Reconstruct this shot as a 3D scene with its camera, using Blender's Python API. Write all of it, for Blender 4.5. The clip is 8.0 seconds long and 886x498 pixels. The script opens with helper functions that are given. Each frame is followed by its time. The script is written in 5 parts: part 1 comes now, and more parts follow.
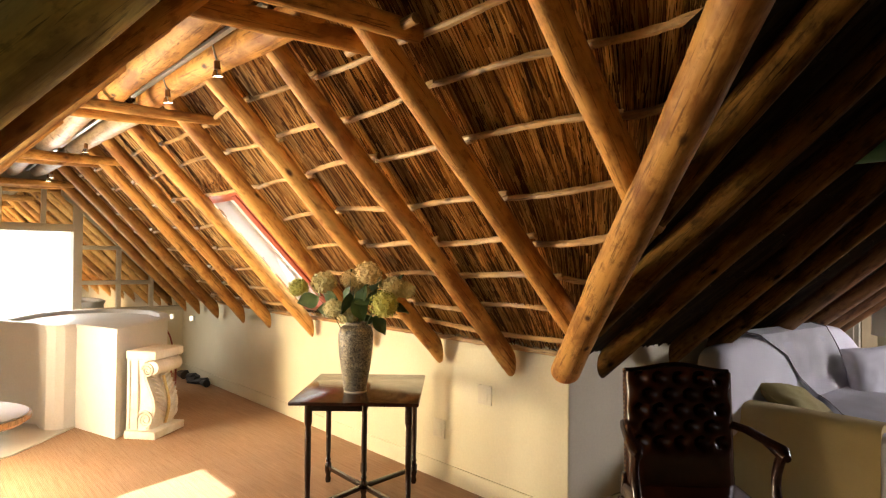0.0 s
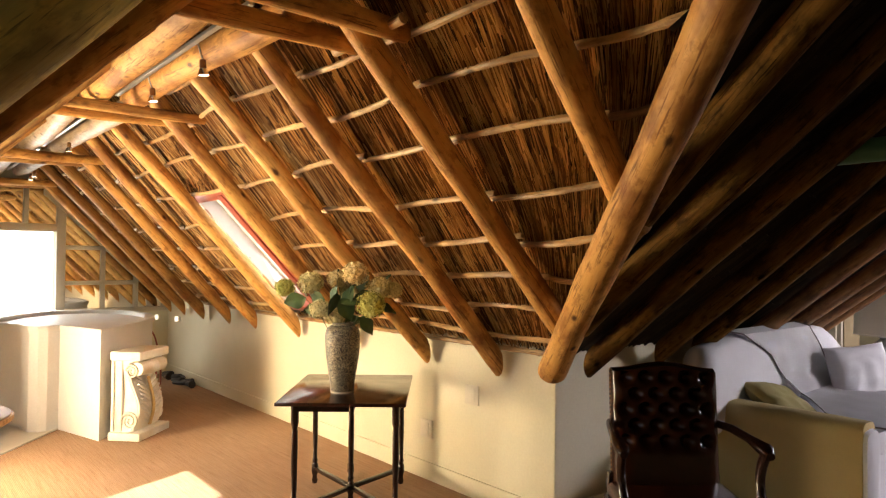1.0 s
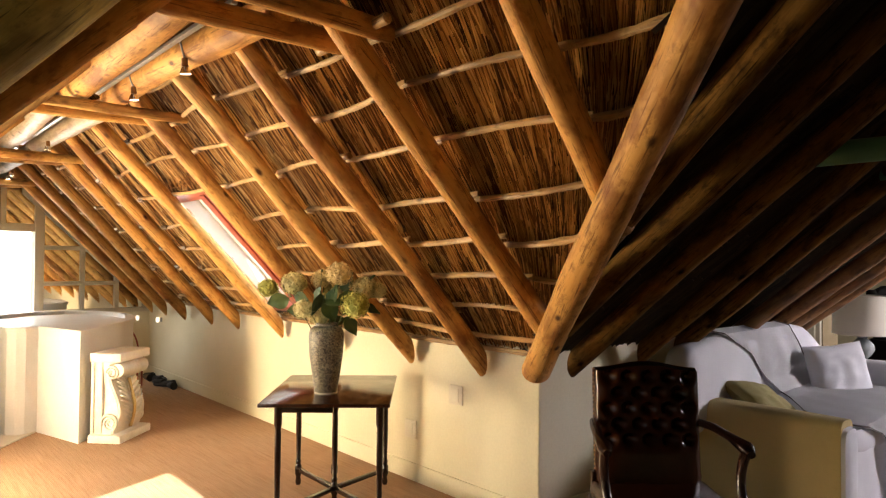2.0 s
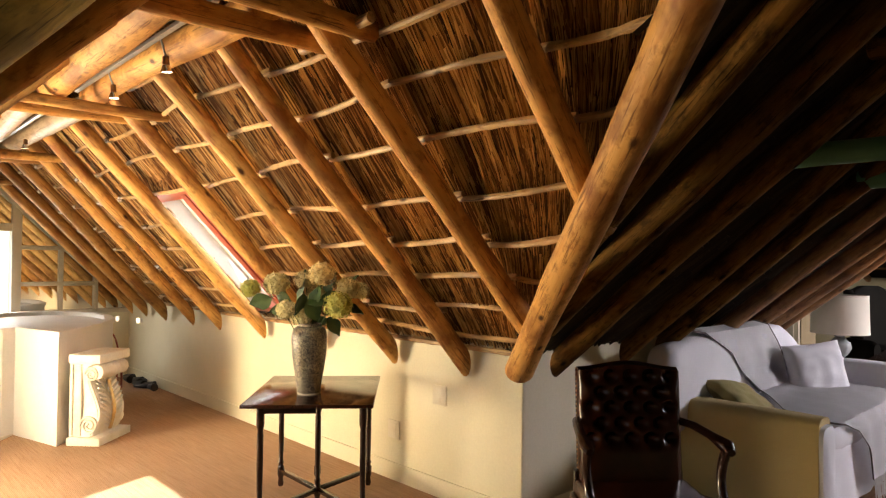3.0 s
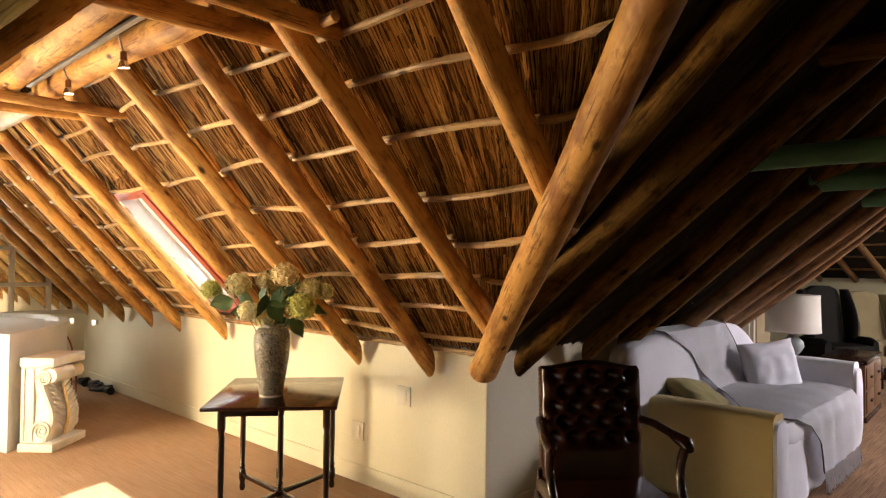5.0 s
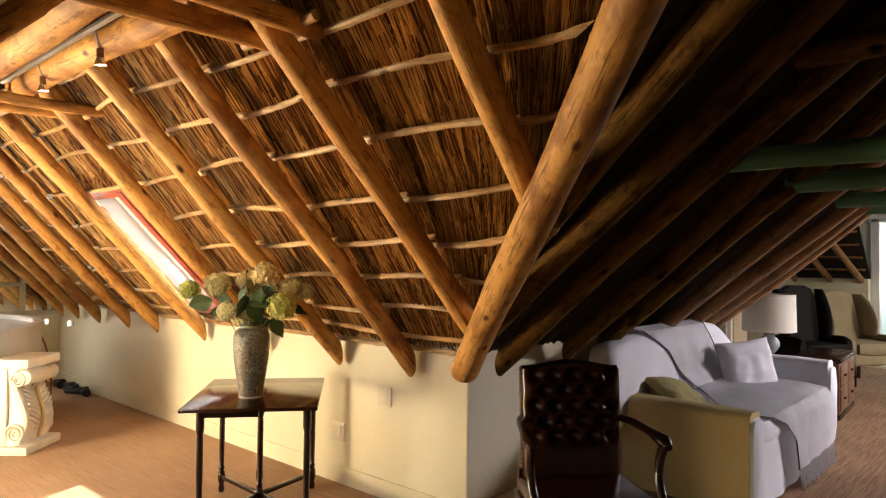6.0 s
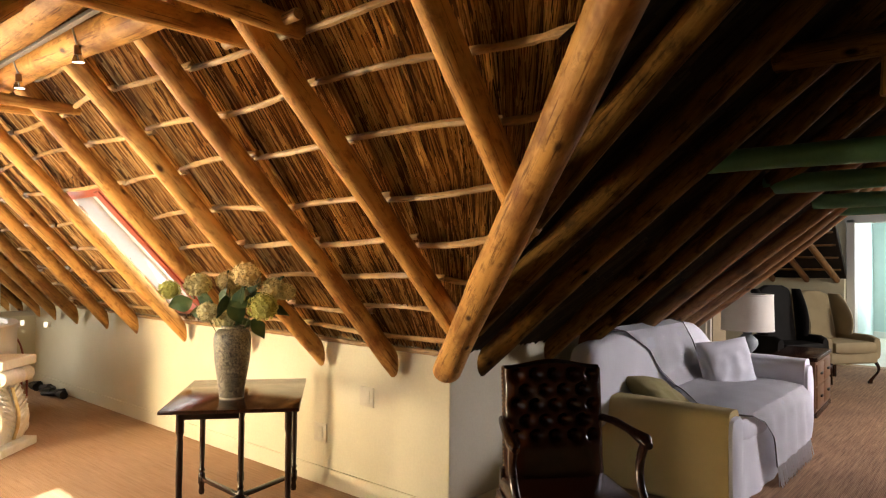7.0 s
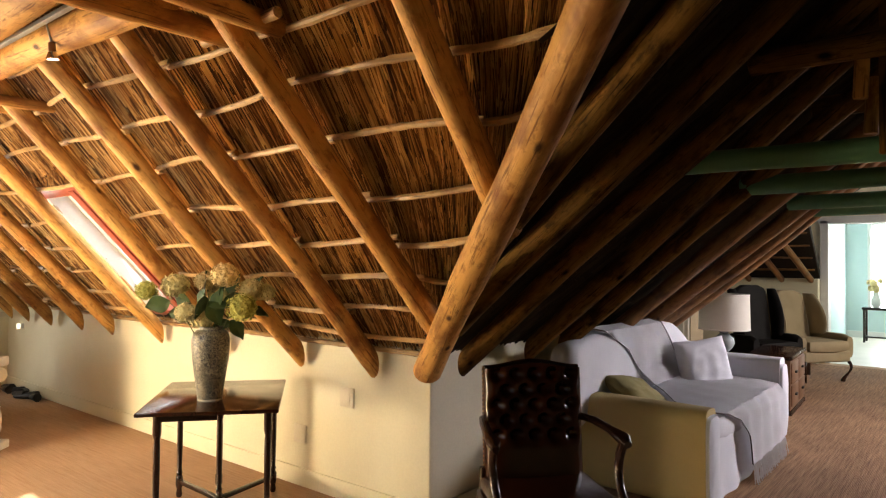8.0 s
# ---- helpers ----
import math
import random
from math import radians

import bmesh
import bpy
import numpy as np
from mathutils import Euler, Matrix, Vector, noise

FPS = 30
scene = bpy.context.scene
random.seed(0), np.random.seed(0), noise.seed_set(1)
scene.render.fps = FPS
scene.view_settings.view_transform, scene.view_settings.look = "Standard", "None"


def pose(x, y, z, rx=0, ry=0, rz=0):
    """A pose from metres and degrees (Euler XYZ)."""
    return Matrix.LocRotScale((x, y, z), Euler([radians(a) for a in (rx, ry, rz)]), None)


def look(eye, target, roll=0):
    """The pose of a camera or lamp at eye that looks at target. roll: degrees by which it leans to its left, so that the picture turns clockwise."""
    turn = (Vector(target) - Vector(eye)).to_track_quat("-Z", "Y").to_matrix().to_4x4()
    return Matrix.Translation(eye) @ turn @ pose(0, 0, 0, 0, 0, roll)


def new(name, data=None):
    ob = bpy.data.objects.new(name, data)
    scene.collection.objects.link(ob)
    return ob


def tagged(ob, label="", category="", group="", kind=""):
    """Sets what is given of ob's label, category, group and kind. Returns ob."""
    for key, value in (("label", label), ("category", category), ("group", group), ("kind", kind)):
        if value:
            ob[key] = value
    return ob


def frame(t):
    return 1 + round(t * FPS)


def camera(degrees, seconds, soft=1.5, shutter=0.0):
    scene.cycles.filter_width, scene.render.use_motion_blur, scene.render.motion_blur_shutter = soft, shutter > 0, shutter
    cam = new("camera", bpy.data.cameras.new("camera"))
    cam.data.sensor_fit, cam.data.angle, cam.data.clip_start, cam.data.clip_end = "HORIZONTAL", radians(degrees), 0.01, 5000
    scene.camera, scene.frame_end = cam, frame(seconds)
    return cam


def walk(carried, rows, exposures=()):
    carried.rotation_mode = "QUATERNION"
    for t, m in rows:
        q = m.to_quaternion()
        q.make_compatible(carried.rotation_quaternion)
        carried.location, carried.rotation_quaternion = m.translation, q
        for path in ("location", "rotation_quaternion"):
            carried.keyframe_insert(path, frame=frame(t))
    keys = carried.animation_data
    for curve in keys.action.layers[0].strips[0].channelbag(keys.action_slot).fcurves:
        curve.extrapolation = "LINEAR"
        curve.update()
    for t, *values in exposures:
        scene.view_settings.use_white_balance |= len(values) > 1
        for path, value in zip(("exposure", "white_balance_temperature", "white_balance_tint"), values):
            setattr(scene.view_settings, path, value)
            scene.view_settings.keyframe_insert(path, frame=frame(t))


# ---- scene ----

# ---- camera ----
cam = camera(67.82, 8.0, soft=1.2)
EYE = Vector((-2.901, -2.417, 1.5))
TURNS = [
    (0.0, 91.08, -0.59, -39.30),
    (0.5, 91.09, -0.59, -39.77),
    (1.0, 91.10, -0.59, -40.41),
    (1.5, 91.12, -0.58, -41.12),
    (2.25, 91.14, -0.58, -42.14),
    (3.0, 91.16, -0.58, -43.21),
    (3.5, 91.18, -0.59, -43.99),
    (4.0, 91.20, -0.60, -44.83),
    (4.5, 91.22, -0.60, -45.55),
    (5.25, 91.24, -0.60, -46.72),
    (6.0, 91.25, -0.61, -47.93),
    (6.5, 91.27, -0.61, -48.66),
    (7.0, 91.28, -0.60, -49.45),
    (7.5, 91.30, -0.60, -50.30),
    (8.0, 91.32, -0.59, -51.14),
]
walk(cam, [(t, pose(EYE.x, EYE.y, EYE.z, rx, ry, rz)) for t, rx, ry, rz in TURNS], exposures=[(0.0, -0.36)])

# ---- plan ----
M1, M2 = 1.03, 0.80          # pitch of the two roofs (rise per metre)
Z1, Z2 = 0.83, 0.84          # height of the rafter axes over the wall faces
KNEE1, KNEE2 = 1.04, 1.07    # knee walls
RIDGE_X = -1.85              # ridge of the north wing
RIDGE_Y = -3.0               # ridge of the east wing
GABLE_Y, END_X, WEST_X = 6.6, 9.1, -7.0
TURN_X = 3.62                # second inner corner of the east wing

# ---- light ----
world = bpy.data.worlds.new("sky")
scene.world = world
world.use_nodes = True
wn = world.node_tree.nodes
sky = wn.new("ShaderNodeTexSky")
sky.sky_type, sky.sun_disc = "NISHITA", False
sky.sun_elevation, sky.sun_rotation = radians(48), radians(-65)
world.node_tree.links.new(sky.outputs[0], wn["Background"].inputs[0])
wn["Background"].inputs[1].default_value = 0.15


def lamp(name, kind, m, energy, color, **more):
    data = bpy.data.lights.new(name, kind)
    data.energy, data.color = energy, color
    if "size" in more:
        data.shape, data.size, data.size_y = "RECTANGLE", *more["size"]
    if "spot" in more:
        data.spot_size, data.spot_blend = radians(more["spot"]), 0.6
    if "radius" in more:
        data.shadow_soft_size = more["radius"]
    ob = new(name, data)
    ob.matrix_world = m
    return ob


sun = lamp("sun", "SUN", look((-3.2, -3.0, 5.0), (-0.2, -0.05, 0)), 20.0, (1.0, 0.97, 0.92))
sun.data.angle = radians(0.6)
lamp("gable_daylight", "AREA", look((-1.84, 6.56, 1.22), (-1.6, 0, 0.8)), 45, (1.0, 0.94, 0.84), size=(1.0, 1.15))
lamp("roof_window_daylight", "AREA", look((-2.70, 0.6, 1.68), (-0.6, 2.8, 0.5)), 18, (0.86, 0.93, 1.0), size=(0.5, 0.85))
# next two: added fill from unseen west openings, for rafters and thatch
lamp("low_west_fill", "AREA", look((-3.55, 2.9, 0.60), (-0.6, -0.2, 1.75)), 410, (1.0, 0.79, 0.51), size=(1.3, 0.65))
lamp("west_fill", "AREA", look((-6.9, -1.4, 1.2), (-0.9, -0.2, 1.8)), 3.5, (1.0, 0.86, 0.50), size=(1.3, 1.0))
# added fill for the sofa and far wing; no source is seen there
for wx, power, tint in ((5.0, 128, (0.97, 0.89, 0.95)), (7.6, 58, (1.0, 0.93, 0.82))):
    south = lamp("south_fill", "AREA", look((wx, -4.38, 2.10), (wx - 1.7 if wx < 6 else wx + .1, -1.0, 0.2)), power, tint, size=(1.5, 0.8))
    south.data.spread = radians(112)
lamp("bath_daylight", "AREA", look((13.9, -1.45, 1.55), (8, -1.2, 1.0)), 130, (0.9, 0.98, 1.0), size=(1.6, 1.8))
for sx, sy, power, tx, ty, tz in ((-1.75, 0.66, 7, 0.0, 1.5, 0.8), (-1.76, 1.40, 22, 0.0, 1.75, 0.75), (-1.72, 3.58, 14, -0.1, 4.3, 0.5)):
    lamp("spot_light", "SPOT", look((sx, sy, 2.30), (tx, ty, tz)), power, (1.0, 0.80, 0.48), spot=95, radius=0.03)


# ---- materials ----
def shader(name, rough=0.6, metal=0.0):
    m = bpy.data.materials.new(name)
    m.use_nodes = True
    nt = m.node_tree
    b = nt.nodes["Principled BSDF"]
    b.inputs["Roughness"].default_value, b.inputs["Metallic"].default_value = rough, metal
    return m, nt, b


def node(nt, kind, **inputs):
    n = nt.nodes.new(kind)
    for k, v in inputs.items():
        n.inputs[k.replace("_", " ")].default_value = v
    return n


def ramp(nt, fac, stops):
    r = nt.nodes.new("ShaderNodeValToRGB")
    while len(r.color_ramp.elements) < len(stops):
        r.color_ramp.elements.new(0.5)
    for e, (p, c) in zip(r.color_ramp.elements, stops):
        e.position, e.color = p, (*c, 1)
    nt.links.new(fac, r.inputs[0])
    return r.outputs[0]


def mix(nt, fac, a, b, kind="MIX"):
    n = nt.nodes.new("ShaderNodeMix")
    n.data_type, n.blend_type = "RGBA", kind
    for v, s in ((fac, 0), (a, 6), (b, 7)):
        if isinstance(v, (int, float)):
            n.inputs[s].default_value = v
        elif isinstance(v, tuple):
            n.inputs[s].default_value = (*v, 1)
        else:
            nt.links.new(v, n.inputs[s])
    return n.outputs[2]


def coords(nt, scale=(1, 1, 1), space="Object"):
    tc = nt.nodes.new("ShaderNodeTexCoord")
    mp = node(nt, "ShaderNodeMapping", Scale=scale)
    nt.links.new(tc.outputs[space], mp.inputs[0])
    return mp.outputs[0]


def noise_tex(nt, vec, scale, detail=4, rough=0.55, distortion=0.0):
    n = node(nt, "ShaderNodeTexNoise", Scale=scale, Detail=detail, Roughness=rough, Distortion=distortion)
    nt.links.new(vec, n.inputs[0])
    return n.outputs[0]


def bump(nt, b, height, strength=0.3, distance=0.01):
    n = node(nt, "ShaderNodeBump", Strength=strength, Distance=distance)
    nt.links.new(height, n.inputs["Height"])
    nt.links.new(n.outputs[0], b.inputs["Normal"])


def speckled(name, c0, c1, scale=6.0, rough=0.6, fine=80.0, bumped=0.15, dist=0.004, metal=0.0, space="Object", stretch=(1, 1, 1)):
    """Colour that drifts between two tones, with fine grain and relief."""
    m, nt, b = shader(name, rough, metal)
    v = coords(nt, stretch, space)
    big, small = noise_tex(nt, v, scale), noise_tex(nt, v, fine, 3)
    col = ramp(nt, big, [(0.3, c0), (0.7, c1)])
    col = mix(nt, 0.13, col, ramp(nt, small, [(0.3, tuple(x * 0.6 for x in c0)), (0.7, c1)]))
    nt.links.new(col, b.inputs["Base Color"])
    bump(nt, b, small, bumped, dist)
    return m


def wood_log(name, pale, mid, dark, rough=0.5, gloss=0.5):
    """A peeled pole: streaks along its own z axis, knots and blotches."""
    m, nt, b = shader(name, rough)
    b.inputs["Specular IOR Level"].default_value = gloss
    v = coords(nt, (1, 1, 0.09), "Object")
    w = coords(nt, (1, 1, 0.5), "Object")
    info = nt.nodes.new("ShaderNodeObjectInfo")
    shift = nt.nodes.new("ShaderNodeVectorMath")
    shift.operation = "SCALE"
    shift.inputs[0].default_value = (31, 17, 23)
    nt.links.new(info.outputs["Random"], shift.inputs["Scale"])
    def moved(vec):
        a = nt.nodes.new("ShaderNodeVectorMath")
        nt.links.new(vec, a.inputs[0])
        nt.links.new(shift.outputs[0], a.inputs[1])
        return a.outputs[0]
    streak = noise_tex(nt, moved(v), 42, 5, 0.6, 0.6)
    blotch = noise_tex(nt, moved(w), 5.5, 4, 0.6, 0.4)
    col = ramp(nt, streak, [(0.28, mid), (0.5, pale), (0.75, mid)])
    col = mix(nt, ramp(nt, blotch, [(0.50, (0, 0, 0)), (0.64, (0.75, 0.75, 0.75))]), col, dark)
    crack = noise_tex(nt, moved(coords(nt, (1, 1, 0.05), "Object")), 75, 3, 0.7, 0.3)
    col = mix(nt, ramp(nt, crack, [(0.57, (0, 0, 0)), (0.66, (0.75, 0.75, 0.75))]), col, tuple(x * 0.5 for x in dark))
    scuff = noise_tex(nt, moved(w), 24, 4, 0.7)
    col = mix(nt, ramp(nt, scuff, [(0.53, (0, 0, 0)), (0.64, (0.55, 0.55, 0.55))]), col, dark)
    vor = node(nt, "ShaderNodeTexVoronoi", Scale=5.0)
    nt.links.new(moved(coords(nt, (1.6, 1.6, 0.8), "Object")), vor.inputs[0])
    knot = ramp(nt, vor.outputs["Distance"], [(0.06, (1, 1, 1)), (0.15, (0, 0, 0))])
    col = mix(nt, knot, col, tuple(x * 0.35 for x in dark))
    tone = nt.nodes.new("ShaderNodeMapRange")
    tone.inputs[3].default_value, tone.inputs[4].default_value = 0.82, 1.12
    nt.links.new(info.outputs["Random"], tone.inputs[0])
    hsv = nt.nodes.new("ShaderNodeHueSaturation")
    nt.links.new(tone.outputs[0], hsv.inputs["Value"])
    nt.links.new(col, hsv.inputs["Color"])
    nt.links.new(hsv.outputs[0], b.inputs["Base Color"])
    bump(nt, b, streak, 0.35, 0.006)
    return m


LOG = wood_log("peeled_pole", (0.60, 0.325, 0.090), (0.50, 0.235, 0.052), (0.20, 0.070, 0.014), 0.6, 0.25)
# east wing poles: the roof's shade is put into this colour
LOG_SHADED = wood_log("shaded_pole", (0.22, 0.115, 0.026), (0.11, 0.050, 0.011), (0.016, 0.007, 0.003), 0.8, 0.08)
LOG_BROWN = wood_log("brown_pole", (0.34, 0.17, 0.06), (0.22, 0.10, 0.03), (0.09, 0.04, 0.014))
LATH = wood_log("lath_pole", (0.55, 0.35, 0.15), (0.40, 0.23, 0.085), (0.2, 0.1, 0.035))
PLASTER = speckled("cream_plaster", (0.72, 0.665, 0.47), (0.79, 0.74, 0.55), 2.0, 0.85, 60, 0.07)
PLASTER_W = speckled("white_plaster", (0.74, 0.74, 0.74), (0.80, 0.80, 0.80), 2.0, 0.85, 60, 0.2)
# near-black: shade behind the reeds and in the far roofs, as colour
SHADED_ROOF = speckled("thatch_shaded", (0.012, 0.007, 0.003), (0.024, 0.013, 0.006), 8.0, 0.9, 90)
DARKWOOD = speckled("mahogany", (0.014, 0.005, 0.003), (0.034, 0.012, 0.006), 4.0, 0.25, 60, 0.05)
LEATHER = speckled("brown_leather", (0.020, 0.0055, 0.0018), (0.048, 0.012, 0.0035), 5.0, 0.22, 120, 0.15)
SLIP = speckled("white_slipcover", (0.66, 0.66, 0.70), (0.74, 0.74, 0.78), 3.0, 0.9, 200, 0.25)
WHITE = speckled("white_paint", (0.74, 0.73, 0.70), (0.80, 0.79, 0.76), 3.0, 0.5, 60, 0.1)
GREEN = speckled("green_paint", (0.085, 0.23, 0.11), (0.13, 0.31, 0.16), 4.0, 0.55, 60, 0.15)


LOG_PALE = wood_log("grey_pole", (0.34, 0.26, 0.17), (0.25, 0.175, 0.10), (0.14, 0.09, 0.05))
LOG_OLIVE = wood_log("olive_pole", (0.70, 0.58, 0.15), (0.52, 0.40, 0.09), (0.15, 0.105, 0.02))
PLATE = speckled("switch_plate", (0.72, 0.66, 0.50), (0.76, 0.70, 0.54), 4.0, 0.35, 60, 0.02)
CREAM = speckled("cream_paint", (0.62, 0.56, 0.42), (0.68, 0.62, 0.47), 3.0, 0.5, 60, 0.1)
TEAL = speckled("aqua_paint", (0.52, 0.66, 0.65), (0.58, 0.72, 0.71), 2.0, 0.7, 60, 0.1)
PALE_FLOOR = speckled("pale_stone", (0.66, 0.60, 0.50), (0.74, 0.68, 0.58), 3.0, 0.4, 60, 0.1)
REDWOOD = speckled("red_stain", (0.26, 0.055, 0.03), (0.34, 0.08, 0.045), 5.0, 0.4, 60, 0.1)
BLACK = speckled("black_iron", (0.012, 0.012, 0.013), (0.025, 0.024, 0.023), 8.0, 0.55, 90, 0.2)
BLACKLEATHER = speckled("black_leather", (0.006, 0.005, 0.004), (0.012, 0.010, 0.008), 5.0, 0.65, 120, 0.15)
STEEL = speckled("grey_metal", (0.45, 0.45, 0.44), (0.55, 0.55, 0.54), 8.0, 0.35, 90, 0.05, metal=0.8)
BRONZE = speckled("brown_metal", (0.25, 0.12, 0.05), (0.33, 0.17, 0.07), 8.0, 0.35, 90, 0.05, metal=0.7)
CHROME = speckled("reflector_metal", (0.8, 0.78, 0.74), (0.86, 0.84, 0.80), 8.0, 0.15, 90, 0.02, metal=1.0)
BRASS = speckled("brass", (0.50, 0.32, 0.12), (0.62, 0.42, 0.18), 8.0, 0.3, 90, 0.05, metal=1.0)
GOLD = speckled("gilding", (0.58, 0.40, 0.16), (0.72, 0.55, 0.28), 12.0, 0.35, 90, 0.3, metal=0.8)
SILVERLEAF = speckled("silver_leaf", (0.58, 0.54, 0.46), (0.82, 0.80, 0.76), 14.0, 0.3, 90, 0.3, metal=0.45)
PLASTER_ORN = speckled("worn_plaster", (0.66, 0.60, 0.48), (0.80, 0.76, 0.66), 9.0, 0.5, 80, 0.25)
# white slipcover with the warm light on the near arm coloured in
SLIP_WARM = speckled("warm_lit_slipcover", (0.48, 0.37, 0.155), (0.56, 0.44, 0.20), 3.0, 0.9, 200, 0.25)
OLIVECLOTH = speckled("olive_cloth", (0.30, 0.25, 0.10), (0.38, 0.32, 0.13), 6.0, 0.9, 200, 0.25)
THROW = speckled("woven_throw", (0.68, 0.67, 0.68), (0.77, 0.76, 0.78), 5.0, 0.95, 150, 0.25, 0.003)
HEM = speckled("dark_binding", (0.05, 0.035, 0.03), (0.09, 0.065, 0.055), 6.0, 0.9, 200, 0.2)
SHADE = speckled("linen_shade", (0.66, 0.62, 0.52), (0.72, 0.68, 0.58), 5.0, 0.9, 220, 0.3)
GREYGLASS = speckled("grey_glaze", (0.26, 0.28, 0.28), (0.36, 0.38, 0.38), 7.0, 0.15, 60, 0.02)
CHESTWOOD = speckled("chest_wood", (0.10, 0.045, 0.02), (0.16, 0.075, 0.033), 5.0, 0.4, 60, 0.15, stretch=(0.3, 1, 3))
BEIGE = speckled("beige_cloth", (0.30, 0.225, 0.125), (0.37, 0.285, 0.16), 4.0, 0.9, 180, 0.25)
LEAFGREEN = speckled("leaf_green", (0.035, 0.075, 0.02), (0.075, 0.13, 0.035), 9.0, 0.45, 60, 0.2)
PETALS = [speckled("petal_" + n, a, c, 14.0, 0.7, 90, 0.1) for n, a, c in (("cream", (0.54, 0.46, 0.17), (0.68, 0.60, 0.28)), ("lime", (0.42, 0.42, 0.07), (0.55, 0.54, 0.14)), ("peach", (0.64, 0.48, 0.20), (0.74, 0.60, 0.29)), ("straw", (0.66, 0.58, 0.26), (0.74, 0.68, 0.38)))]


def tabletop_wood():
    m, nt, b = shader("polished_mahogany", 0.16)
    v = coords(nt, (14, 0.7, 1))
    g = noise_tex(nt, v, 6, 6, 0.6, 1.2)
    col = ramp(nt, g, [(0.3, (0.018, 0.006, 0.003)), (0.55, (0.04, 0.013, 0.006)), (0.8, (0.07, 0.025, 0.011))])
    nt.links.new(col, b.inputs["Base Color"])
    w = noise_tex(nt, coords(nt), 9, 4)
    nt.links.new(ramp(nt, w, [(0.3, (0.10, 0.10, 0.10)), (0.7, (0.20, 0.20, 0.20))]), b.inputs["Roughness"])
    return m


def reed_mat(name, k):
    m, nt, b = shader(name, 0.6)
    geo = nt.nodes.new("ShaderNodeNewGeometry")
    col = ramp(nt, geo.outputs["Random Per Island"], [(0.0, (0.040, 0.014, 0.005)), (0.3, (0.22, 0.095, 0.026)), (0.6, (0.58, 0.335, 0.11)), (1.0, (0.88, 0.64, 0.31))])
    n = noise_tex(nt, coords(nt), 7, 4)
    col = mix(nt, ramp(nt, n, [(0.5, (0, 0, 0)), (0.75, (0.45, 0.45, 0.45))]), col, (0.10, 0.042, 0.014))
    # k below 1 puts the east slope's shade into the reed colour
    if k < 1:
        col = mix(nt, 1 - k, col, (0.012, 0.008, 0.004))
    nt.links.new(col, b.inputs["Base Color"])
    return m


def vase_mat():
    """Dark glaze under a close cream scrollwork."""
    m, nt, b = shader("scroll_glaze", 0.3)
    v = coords(nt)
    swirl = noise_tex(nt, v, 36, 1.5, 0.5, 1.4)
    K, W = (0, 0, 0), (1, 1, 1)
    line = ramp(nt, swirl, [(0.33, K), (0.36, W), (0.40, W), (0.43, K), (0.47, K), (0.50, W), (0.54, W), (0.57, K), (0.61, K), (0.64, W), (0.68, W), (0.72, K)])
    ground = ramp(nt, noise_tex(nt, v, 30, 3), [(0.38, (0.020, 0.015, 0.010)), (0.62, (0.06, 0.05, 0.034))])
    worn = ramp(nt, noise_tex(nt, v, 12, 4), [(0.3, (0.26, 0.22, 0.13)), (0.7, (0.42, 0.37, 0.24))])
    nt.links.new(mix(nt, line, ground, worn), b.inputs["Base Color"])
    bump(nt, b, line, 0.3, 0.002)
    return m


def carpet_mat(name, c0, c1, c2, along, streak):
    m, nt, b = shader(name, 0.95)
    v = coords(nt)
    rib = nt.nodes.new("ShaderNodeTexWave")
    rib.inputs["Scale"].default_value = 34.0
    rib.inputs["Distortion"].default_value = 3.0
    rib.bands_direction = along
    nt.links.new(v, rib.inputs[0])
    st = noise_tex(nt, coords(nt, (0.5, 13, 1) if along == "Y" else (13, 0.5, 1)), 5, 5, 0.7)
    big = noise_tex(nt, v, 1.1, 3)
    fine = noise_tex(nt, v, 150, 2)
    col = ramp(nt, st, [(0.3, c0), (0.5, c1), (0.72, c2)])
    col = mix(nt, streak, c1, col)
    col = mix(nt, 0.2, col, mix(nt, ramp(nt, rib.outputs["Color"], [(0.2, (0, 0, 0)), (0.8, (1, 1, 1))]), tuple(x * 0.6 for x in c0), c2))
    col = mix(nt, ramp(nt, big, [(0.4, (0, 0, 0)), (0.7, (0.35, 0.35, 0.35))]), col, c0)
    nt.links.new(col, b.inputs["Base Color"])
    h = mix(nt, 0.5, rib.outputs["Color"], fine)
    bump(nt, b, h, 0.5, 0.006)
    return m


TABLETOP, VASE = tabletop_wood(), vase_mat()
REED, REED_SHADED = reed_mat("reed", 1.0), reed_mat("shaded_reed", 0.05)
CARPET = carpet_mat("sisal_carpet", (0.30, 0.17, 0.085), (0.43, 0.265, 0.15), (0.55, 0.36, 0.22), "X", 0.8)
RUNNER = carpet_mat("brown_runner", (0.08, 0.034, 0.013), (0.27, 0.135, 0.058), (0.44, 0.26, 0.125), "Y", 1.0)
MIRROR, _nt, _b = shader("mirror", 0.03, 1.0)
_b.inputs["Base Color"].default_value = (0.78, 0.76, 0.70, 1)
GLASS, _nt, _b = shader("glass", 0.02)
_b.inputs["Transmission Weight"].default_value, _b.inputs["IOR"].default_value = 1.0, 1.05
def glowing(name, color, strength):
    m, nt, b = shader(name, 0.5)
    b.inputs["Base Color"].default_value = (*color, 1)
    b.inputs["Emission Color"].default_value, b.inputs["Emission Strength"].default_value = (*color, 1), strength
    return m


